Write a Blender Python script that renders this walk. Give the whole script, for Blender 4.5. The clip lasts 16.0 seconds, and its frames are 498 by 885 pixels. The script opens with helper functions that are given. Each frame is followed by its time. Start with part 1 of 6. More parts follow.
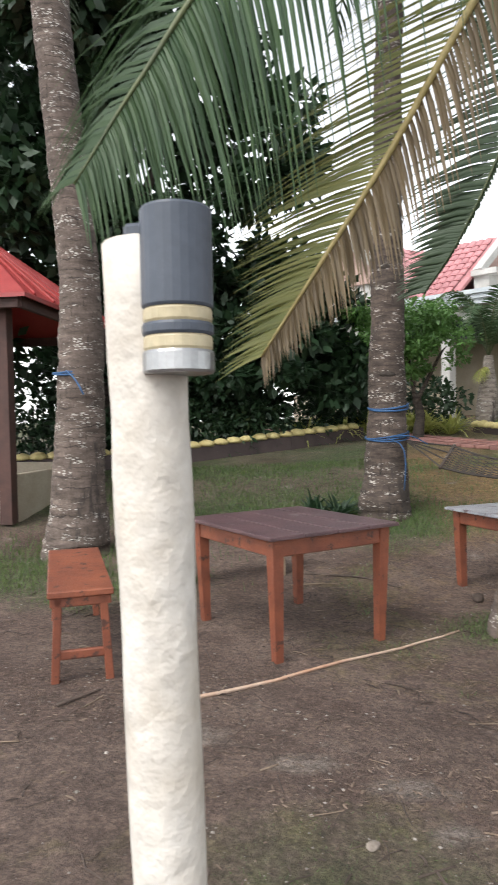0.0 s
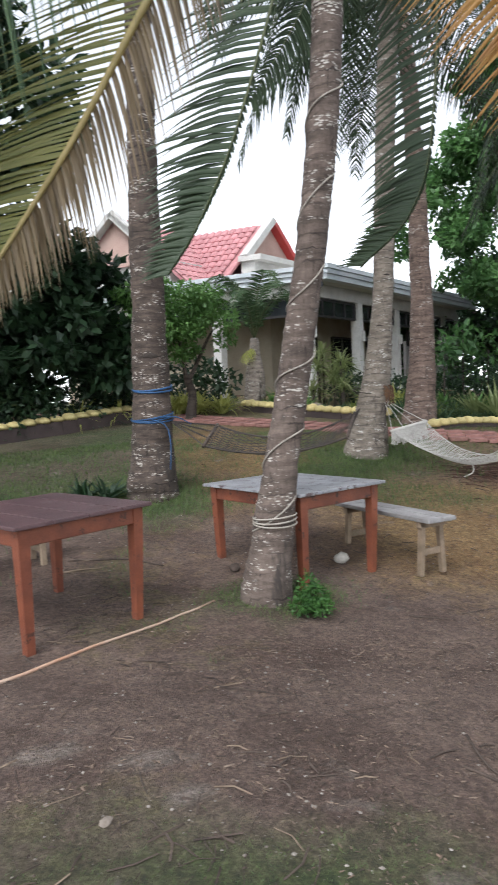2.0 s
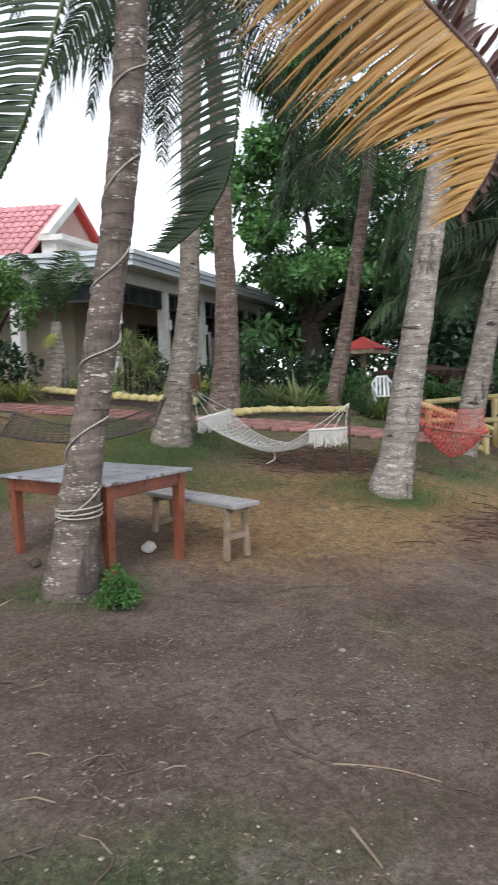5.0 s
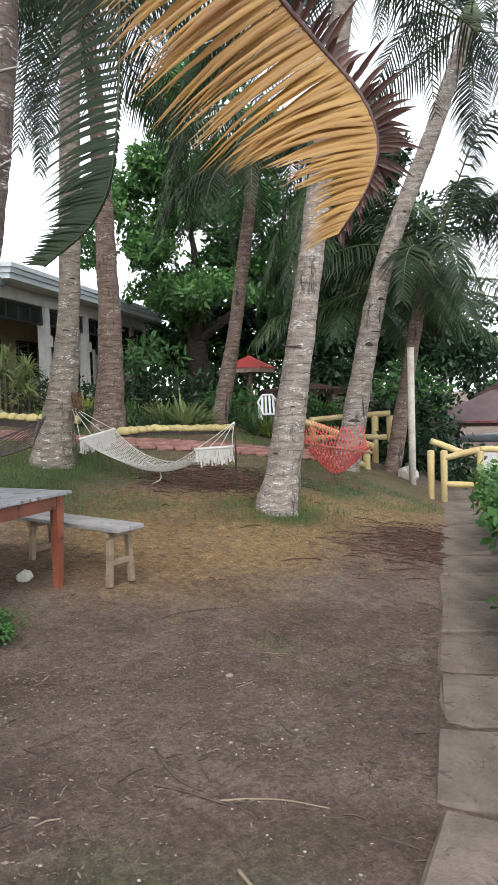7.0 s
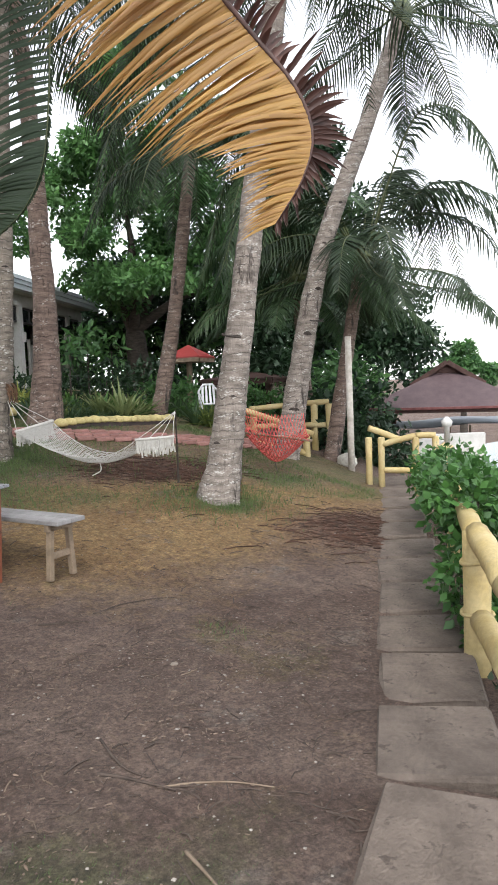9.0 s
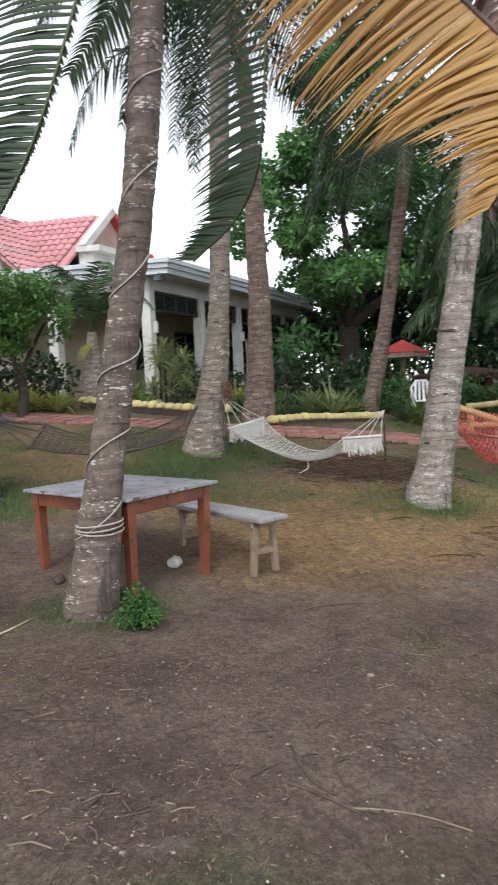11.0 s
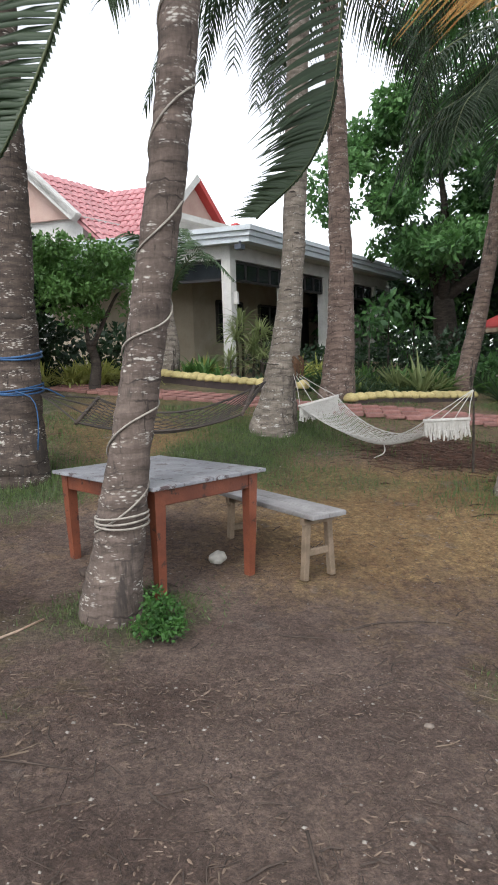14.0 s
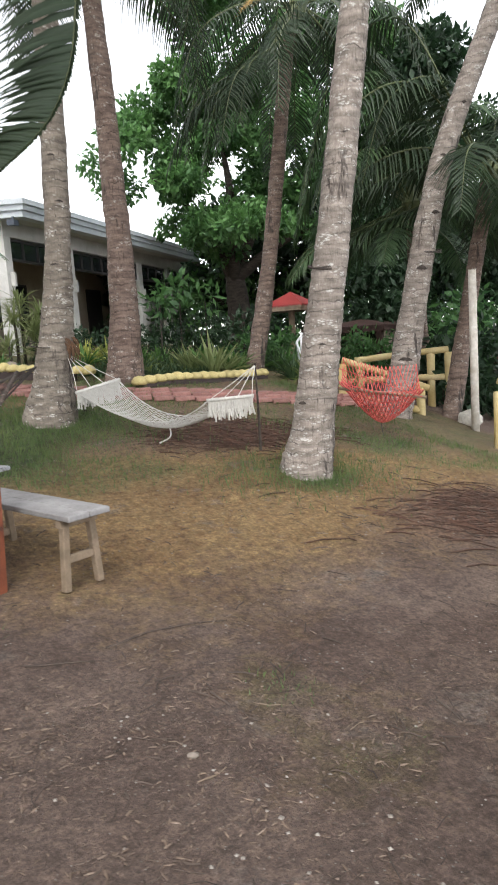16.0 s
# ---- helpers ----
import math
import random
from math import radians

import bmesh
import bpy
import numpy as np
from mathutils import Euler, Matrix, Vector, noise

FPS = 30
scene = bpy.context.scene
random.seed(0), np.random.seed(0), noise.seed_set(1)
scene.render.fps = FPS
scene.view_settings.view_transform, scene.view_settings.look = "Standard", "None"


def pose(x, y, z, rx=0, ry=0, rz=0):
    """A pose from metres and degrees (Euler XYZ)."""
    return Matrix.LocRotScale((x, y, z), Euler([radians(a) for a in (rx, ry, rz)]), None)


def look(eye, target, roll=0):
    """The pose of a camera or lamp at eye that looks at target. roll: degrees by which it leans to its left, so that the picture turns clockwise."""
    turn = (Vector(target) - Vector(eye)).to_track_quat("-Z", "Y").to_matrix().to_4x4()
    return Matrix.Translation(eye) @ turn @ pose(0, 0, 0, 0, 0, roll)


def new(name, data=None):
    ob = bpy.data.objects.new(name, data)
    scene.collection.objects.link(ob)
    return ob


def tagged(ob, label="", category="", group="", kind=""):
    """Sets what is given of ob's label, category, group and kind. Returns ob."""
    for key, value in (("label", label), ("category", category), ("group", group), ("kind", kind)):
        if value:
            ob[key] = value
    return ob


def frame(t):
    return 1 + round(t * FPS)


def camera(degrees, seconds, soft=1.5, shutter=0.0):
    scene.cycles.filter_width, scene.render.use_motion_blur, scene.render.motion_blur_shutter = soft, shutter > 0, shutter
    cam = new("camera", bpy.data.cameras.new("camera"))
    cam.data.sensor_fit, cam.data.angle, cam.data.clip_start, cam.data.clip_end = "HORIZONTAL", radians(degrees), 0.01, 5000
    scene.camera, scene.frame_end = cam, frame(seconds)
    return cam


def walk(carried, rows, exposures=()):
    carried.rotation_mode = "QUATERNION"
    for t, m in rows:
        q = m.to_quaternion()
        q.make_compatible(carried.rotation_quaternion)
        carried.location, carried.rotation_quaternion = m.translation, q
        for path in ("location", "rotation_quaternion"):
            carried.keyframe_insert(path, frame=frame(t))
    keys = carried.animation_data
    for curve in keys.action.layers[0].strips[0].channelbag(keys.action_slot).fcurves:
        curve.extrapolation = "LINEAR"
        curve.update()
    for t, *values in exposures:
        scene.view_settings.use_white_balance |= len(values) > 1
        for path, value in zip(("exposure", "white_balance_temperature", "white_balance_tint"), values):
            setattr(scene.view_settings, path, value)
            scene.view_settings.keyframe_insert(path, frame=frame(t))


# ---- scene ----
cam = camera(40.7, 16.0, shutter=0.5)
PATH = [
    (0, (0.534, -0.272, 1.469), (0.263, 1.709, 1.414), -1.2),
    (0.5, (0.579, -0.243, 1.451), (0.452, 1.752, 1.38), -0.8),
    (1, (0.659, -0.264, 1.472), (0.735, 1.732, 1.368), -1.0),
    (1.5, (0.708, -0.26, 1.456), (0.919, 1.725, 1.334), -1.9),
    (2, (0.77, -0.288, 1.458), (1.123, 1.676, 1.329), -2.7),
    (2.5, (0.811, -0.289, 1.445), (1.315, 1.64, 1.285), -2.3),
    (3, (0.818, -0.278, 1.439), (1.476, 1.601, 1.245), -2.6),
    (3.5, (0.79, -0.253, 1.45), (1.409, 1.636, 1.231), -2.8),
    (4, (0.781, -0.25, 1.451), (1.461, 1.619, 1.236), -2.3),
    (4.5, (0.774, -0.24, 1.446), (1.542, 1.598, 1.269), -1.7),
    (5, (0.788, -0.216, 1.439), (1.68, 1.565, 1.257), -1.6),
    (5.2, (0.792, -0.209, 1.436), (1.746, 1.541, 1.266), -1.5),
    (7.3, (0.876, -0.137, 1.441), (2.056, 1.472, 1.298), -1.6),
    (7.5, (0.867, -0.14, 1.445), (2.047, 1.468, 1.295), -1.5),
    (8, (0.883, -0.116, 1.425), (2.157, 1.419, 1.273), -2.2),
    (8.2, (0.882, -0.119, 1.424), (2.206, 1.372, 1.271), -2.3),
    (10.3, (0.813, -0.230, 1.467), (1.950, 1.398, 1.227), -3.1),
    (10.5, (0.843, -0.204, 1.464), (1.879, 1.493, 1.245), -3.8),
    (11, (0.979, -0.111, 1.469), (1.759, 1.724, 1.307), -2.6),
    (11.5, (1.092, -0.043, 1.448), (1.813, 1.813, 1.261), -2.3),
    (12, (1.153, 0.048, 1.439), (1.827, 1.922, 1.248), -3.2),
    (12.5, (1.197, 0.234, 1.454), (1.876, 2.112, 1.34), -2.8),
    (13, (1.241, 0.334, 1.45), (2.0, 2.175, 1.266), -2.1),
    (13.5, (1.375, 0.401, 1.441), (2.031, 2.279, 1.239), -3.0),
    (14, (1.505, 0.475, 1.447), (2.025, 2.393, 1.222), -1.8),
    (14.5, (1.617, 0.55, 1.42), (2.123, 2.466, 1.144), -3.4),
    (15, (1.725, 0.643, 1.411), (2.482, 2.474, 1.14), -3.2),
    (15.5, (1.851, 0.771, 1.399), (2.846, 2.49, 1.167), -3.5),
    (16, (2.023, 0.841, 1.36), (3.042, 2.537, 1.067), -3.9),
]
walk(cam, [(t, look(eye, target, roll)) for t, eye, target, roll in PATH], [(0, 1.38, 6500, 10), (1, 1.38, 6400, 10), (2.5, 1.25, 6150, 10), (5, 1.27, 6200, 10), (8, 1.42, 6400, 10), (12.5, 1.2, 6250, 10), (14.5, 1.28, 6350, 10), (16, 1.5, 6500, 10)])

# ---- world, sun, exposure ----
world = bpy.data.worlds.new("overcast_sky")
scene.world = world
world.use_nodes = True
wn = world.node_tree
sky = wn.nodes.new("ShaderNodeTexSky")
sky.sky_type, sky.sun_disc = "NISHITA", False
sky.sun_elevation, sky.sun_rotation = radians(48), radians(215)
sky.air_density, sky.dust_density, sky.ozone_density = 1.0, 1.0, 1.0
haze = wn.nodes.new("ShaderNodeHueSaturation")
haze.inputs["Saturation"].default_value = 0.16
haze.inputs["Value"].default_value = 1.0
wn.links.new(sky.outputs[0], haze.inputs["Color"])
wn.links.new(haze.outputs[0], wn.nodes["Background"].inputs["Color"])
wn.nodes["Background"].inputs["Strength"].default_value = 0.15

sun = new("sun", bpy.data.lights.new("sun", "SUN"))
sun.data.energy, sun.data.angle, sun.data.color = 0.9, radians(25), (1.0, 0.96, 0.9)
sun.matrix_world = look((0, 0, 30), (12, 17, 0))

# ---- terrain ----
SPOTS = ((0.5, -3, -.1), (-4, 0, .1), (.8, 2.3, .03), (-2.4, 6.7, .1), (2.4, 3.3, -.13), (3.05, 3.06, -.18), (4.1, 4.1, -.2), (3.3, 4.8, -.03),
         (2.2, 5.1, .02), (1.3, 4.6, .03), (4.4, 8.8, .56), (6, 5.8, -.02), (11, 8.2, -.36), (8.6, 13.1, .75), (6.6, 10.6, .8), (6.5, 17, 1.45))
SPOTS2 = ((9.83, 11.6, .7), (1, 8, .45), (0, 10, .7), (12, 20, 1.45), (3, 1.2, -.2), (5, 1.5, -.45), (9.5, 5.5, -.45), (-6, 12, .8), (15, 12, -.3), (18.9, 11.2, -1.75), (22.5, 13.5, -3.0), (18, 5, -3.0),
          (10, 0, -1.6), (18, -8, -3.4), (28, 8, -3.4), (26, 26, -2.4), (-10, 30, 1.4), (10, 32, 1.6), (-12, -8, .1))
GP = np.array(SPOTS + SPOTS2)


def slopes():
    n = len(GP)
    a = np.zeros((n + 3, n + 3))
    a[:n, :n] = np.linalg.norm(GP[:, None, :2] - GP[None, :, :2], axis=2) - 0.15 * np.eye(n)
    p = np.c_[np.ones(n), GP[:, :2]]
    a[:n, n:], a[n:, :n] = p, p.T
    return np.linalg.solve(a, np.r_[GP[:, 2], 0, 0, 0])


GW = slopes()


def ground(x, y):
    x, y = min(max(x, -12.0), 28.0), min(max(y, -8.0), 32.0)
    r = np.sqrt((GP[:, 0] - x) ** 2 + (GP[:, 1] - y) ** 2 + 0.04)
    return float(r @ GW[:-3] + GW[-3] + GW[-2] * x + GW[-1] * y)


def relief(x, y):
    """The ground with its small bumps."""
    return ground(x, y) + 0.018 * noise.noise(Vector((x * 1.3, y * 1.3, 0))) + 0.008 * noise.noise(Vector((x * 5, y * 5, 3)))


# ---- building helpers ----
class Geo:
    def __init__(self):
        self.v, self.f = [], []

    def add(self, vs, fs):
        n = len(self.v)
        self.v += [tuple(p) for p in vs]
        self.f += [tuple(n + i for i in q) for q in fs]
        return self

    def box(self, c, s, turn=None, bev=0.006):
        bm = bmesh.new()
        bmesh.ops.create_cube(bm, size=1)
        bmesh.ops.scale(bm, vec=s, verts=bm.verts)
        if bev:
            bmesh.ops.bevel(bm, geom=bm.edges[:], offset=min(bev, min(s) * 0.4), segments=1, affect="EDGES")
        m = Matrix.Translation(c) @ (turn.to_4x4() if turn else Matrix())
        bm.transform(m)
        bm.verts.index_update()
        self.add([p.co[:] for p in bm.verts], [[q.index for q in f.verts] for f in bm.faces])
        bm.free()
        return self

    def beam(self, a, b, w, h, bev=0.005, spin=0.0):
        a, b = Vector(a), Vector(b)
        d = b - a
        turn = d.to_track_quat("X", "Z").to_matrix().to_4x4() @ Matrix.Rotation(spin, 4, "X")
        return self.box((a + b) / 2, (d.length, w, h), turn.to_3x3(), bev)

    def tube(self, pts, radii, seg=10, cap=True, wob=0.0):
        pts = [Vector(p) for p in pts]
        n0, rows = len(self.v), len(pts)
        side = None
        for i, p in enumerate(pts):
            d = (pts[min(i + 1, rows - 1)] - pts[max(i - 1, 0)]).normalized()
            if side is None:
                side = d.orthogonal().normalized()
            side = (side - d * side.dot(d)).normalized()
            up = d.cross(side)
            r = radii[i] if hasattr(radii, "__len__") else radii
            for k in range(seg):
                a = 2 * math.pi * k / seg
                rr = r * (1 + wob * noise.noise(p * 3 + Vector((math.cos(a), math.sin(a), 0)) * 1.5)) if wob else r
                self.v.append(tuple(p + rr * (math.cos(a) * side + math.sin(a) * up)))
        for i in range(rows - 1):
            for k in range(seg):
                a, b = n0 + i * seg + k, n0 + i * seg + (k + 1) % seg
                self.f.append((a, b, b + seg, a + seg))
        if cap:
            self.f.append(tuple(n0 + k for k in reversed(range(seg))))
            self.f.append(tuple(n0 + (rows - 1) * seg + k for k in range(seg)))
        return self

    def mesh(self, name):
        me = bpy.data.meshes.new(name)
        me.from_pydata(self.v, [], self.f)
        me.update()
        return me


def link(name, geo, material, smooth=False):
    me = geo.mesh(name) if isinstance(geo, Geo) else geo
    if material and not me.materials:
        me.materials.append(material)
    if smooth:
        me.polygons.foreach_set("use_smooth", [True] * len(me.polygons))
    return new(name, me)


def part(name, geo, material, parent, label="", smooth=False, at=None):
    ob = link(name, geo, material, smooth)
    ob.parent = parent
    if at is not None:
        ob.matrix_basis = at
    return tagged(ob, label) if label else ob


def thing(name, label, category, m=None, group="", kind=""):
    ob = new(name)
    ob.empty_display_size = 0.1
    if m is not None:
        ob.matrix_basis = m
    return tagged(ob, label, category, group, kind)


def solid(name, geo, material, label, category, group="", kind="", smooth=False, m=None):
    ob = link(name, geo, material, smooth)
    if m is not None:
        ob.matrix_basis = m
    return tagged(ob, label, category, group, kind)


def curve(points, n):
    """Smooth points through a few."""
    p = [Vector(q) for q in points]
    p = [2 * p[0] - p[1]] + p + [2 * p[-1] - p[-2]]
    out = []
    for i in range(n):
        s = i / (n - 1) * (len(p) - 3)
        k = min(int(s), len(p) - 4)
        u = s - k
        a, b, c, d = p[k:k + 4]
        out.append(0.5 * (2 * b + (c - a) * u + (2 * a - 5 * b + 4 * c - d) * u * u + (3 * b - a - 3 * c + d) * u ** 3))
    return out


# ---- materials ----
def ramp(nt, socket, stops):
    r = nt.nodes.new("ShaderNodeValToRGB")
    while len(r.color_ramp.elements) < len(stops):
        r.color_ramp.elements.new(0.5)
    for e, (p, c) in zip(r.color_ramp.elements, stops):
        e.position, e.color = p, (*c, 1)
    nt.links.new(socket, r.inputs[0])
    return r.outputs[0]


def noisy(nt, vec, scale, detail=4.0, rough=0.6):
    n = nt.nodes.new("ShaderNodeTexNoise")
    n.inputs["Scale"].default_value, n.inputs["Detail"].default_value, n.inputs["Roughness"].default_value = scale, detail, rough
    nt.links.new(vec, n.inputs["Vector"])
    return n.outputs["Fac"]


def blend(nt, fac, a, b, kind="MIX"):
    m = nt.nodes.new("ShaderNodeMix")
    m.data_type, m.blend_type = "RGBA", kind
    for s, v in ((m.inputs[0], fac), (m.inputs[6], a), (m.inputs[7], b)):
        if isinstance(v, (int, float)):
            s.default_value = v
        elif isinstance(v, tuple):
            s.default_value = (*v, 1)
        else:
            nt.links.new(v, s)
    return m.outputs[2]


def step(nt, socket, lo, hi):
    m = nt.nodes.new("ShaderNodeMapRange")
    m.inputs[1].default_value, m.inputs[2].default_value = lo, hi
    nt.links.new(socket, m.inputs[0])
    return m.outputs[0]


def coords(nt, stretch=(1, 1, 1)):
    t = nt.nodes.new("ShaderNodeTexCoord")
    m = nt.nodes.new("ShaderNodeMapping")
    m.inputs["Scale"].default_value = stretch
    nt.links.new(t.outputs["Object"], m.inputs[0])
    return m.outputs[0]


def bumped(nt, height, strength, distance=0.02):
    b = nt.nodes.new("ShaderNodeBump")
    b.inputs["Strength"].default_value, b.inputs["Distance"].default_value = strength, distance
    nt.links.new(height, b.inputs["Height"])
    nt.links.new(b.outputs[0], nt.nodes["Principled BSDF"].inputs["Normal"])


def surf(name, dark, light, scale=6.0, rough=0.8, bump=0.3, fine=60.0, stretch=(1, 1, 1), metal=0.0, wear=None, amount=0.62, vary=0.12):
    """A surface in two tones, with a fine grain, relief, wear of a third colour, and a value that differs from piece to piece."""
    m = bpy.data.materials.new(name)
    m.use_nodes = True
    nt, vec = m.node_tree, None
    bsdf = nt.nodes["Principled BSDF"]
    vec = coords(nt, stretch)
    c = ramp(nt, noisy(nt, vec, scale), ((0.3, dark), (0.7, light)))
    g = noisy(nt, vec, fine, 3.0)
    c = blend(nt, 0.35, c, ramp(nt, g, ((0.25, (0.35,) * 3), (0.75, (1.0,) * 3))), "MULTIPLY")
    if wear:
        c = blend(nt, step(nt, noisy(nt, vec, scale * 2.3, 6.0, 0.7), amount, amount + 0.06), c, wear)
    info = nt.nodes.new("ShaderNodeObjectInfo")
    c = blend(nt, 1.0, c, ramp(nt, info.outputs["Random"], ((0, (1 - vary,) * 3), (1, (1.0,) * 3))), "MULTIPLY")
    nt.links.new(c, bsdf.inputs["Base Color"])
    bsdf.inputs["Roughness"].default_value, bsdf.inputs["Metallic"].default_value = rough, metal
    if bump:
        bumped(nt, g, bump, 0.01)
    return m


def leafy(name, dark, light, scale=3.0, through_light=0.35, rough=0.5, single=False):
    """Leaves: two tones by clump and by leaf, letting some light pass."""
    m = bpy.data.materials.new(name)
    m.use_nodes = True
    nt = m.node_tree
    bsdf = nt.nodes["Principled BSDF"]
    geo = nt.nodes.new("ShaderNodeNewGeometry")
    pick = nt.nodes.new("ShaderNodeObjectInfo").outputs["Random"] if single else geo.outputs["Random Per Island"]
    c = ramp(nt, pick, ((0.0, dark), (1.0, light)))
    c = blend(nt, 0.5, c, ramp(nt, noisy(nt, coords(nt), scale), ((0.3, dark), (0.7, light))))
    bsdf.inputs["Roughness"].default_value = rough
    nt.links.new(c, bsdf.inputs["Base Color"])
    t = nt.nodes.new("ShaderNodeBsdfTranslucent")
    nt.links.new(c, t.inputs[0])
    mix = nt.nodes.new("ShaderNodeMixShader")
    mix.inputs[0].default_value = through_light
    nt.links.new(bsdf.outputs[0], mix.inputs[1])
    nt.links.new(t.outputs[0], mix.inputs[2])
    nt.links.new(mix.outputs[0], nt.nodes["Material Output"].inputs[0])
    return m


def trunk_bark(name, dark, light, lichen, patchy):
    m = bpy.data.materials.new(name)
    m.use_nodes = True
    nt = m.node_tree
    bsdf = nt.nodes["Principled BSDF"]
    vec, flat = coords(nt), coords(nt, (1, 1, 3.2))
    c = ramp(nt, noisy(nt, flat, 5.0, 5.0, 0.7), ((0.3, dark), (0.68, light)))
    plates = nt.nodes.new("ShaderNodeTexVoronoi")
    plates.inputs["Scale"].default_value = 5.0
    nt.links.new(coords(nt, (1, 1, 5.0)), plates.inputs["Vector"])
    c = blend(nt, 0.4, c, ramp(nt, plates.outputs["Color"], ((0.2, (0.5,) * 3), (0.8, (1.25,) * 3))), "MULTIPLY")
    v = nt.nodes.new("ShaderNodeTexVoronoi")
    v.inputs["Scale"].default_value = 21.0
    nt.links.new(coords(nt, (1, 1, 3.0)), v.inputs["Vector"])
    dots = step(nt, v.outputs["Distance"], 0.52, 0.3)
    area = step(nt, noisy(nt, flat, 3.5, 4.0, 0.75), patchy, patchy + 0.07)
    both = nt.nodes.new("ShaderNodeMath")
    both.operation = "MULTIPLY"
    nt.links.new(dots, both.inputs[0])
    nt.links.new(area, both.inputs[1])
    c = blend(nt, both.outputs[0], c, lichen)
    fine = noisy(nt, coords(nt, (1, 1, 0.25)), 60.0, 3.0)
    c = blend(nt, 0.5, c, ramp(nt, fine, ((0.3, (0.45,) * 3), (0.7, (1.0,) * 3))), "MULTIPLY")
    black = step(nt, noisy(nt, coords(nt, (1.4, 1.4, 0.35)), 2.2, 5.0, 0.7), 0.57, 0.63)
    c = blend(nt, black, c, (0.05, 0.04, 0.035))
    crack = step(nt, noisy(nt, coords(nt, (1, 1, 0.16)), 26.0, 4.0, 0.7), 0.4, 0.3)
    c = blend(nt, crack, c, tuple(0.5 * k for k in dark))
    wave = nt.nodes.new("ShaderNodeTexWave")
    wave.bands_direction = "Z"
    for key, value in (("Scale", 3.1), ("Distortion", 5.0), ("Detail", 3.0), ("Detail Scale", 1.6), ("Detail Roughness", 0.6)):
        wave.inputs[key].default_value = value
    nt.links.new(vec, wave.inputs["Vector"])
    broken = nt.nodes.new("ShaderNodeMath")
    broken.operation = "MULTIPLY"
    nt.links.new(step(nt, wave.outputs["Fac"], 0.06, 0.0), broken.inputs[0])
    nt.links.new(step(nt, noisy(nt, vec, 4.0, 4.0), 0.4, 0.62), broken.inputs[1])
    c = blend(nt, broken.outputs[0], c, tuple(0.45 * k for k in dark))
    nt.links.new(c, bsdf.inputs["Base Color"])
    bsdf.inputs["Roughness"].default_value = 0.92
    bumped(nt, fine, 0.5, 0.012)
    return m


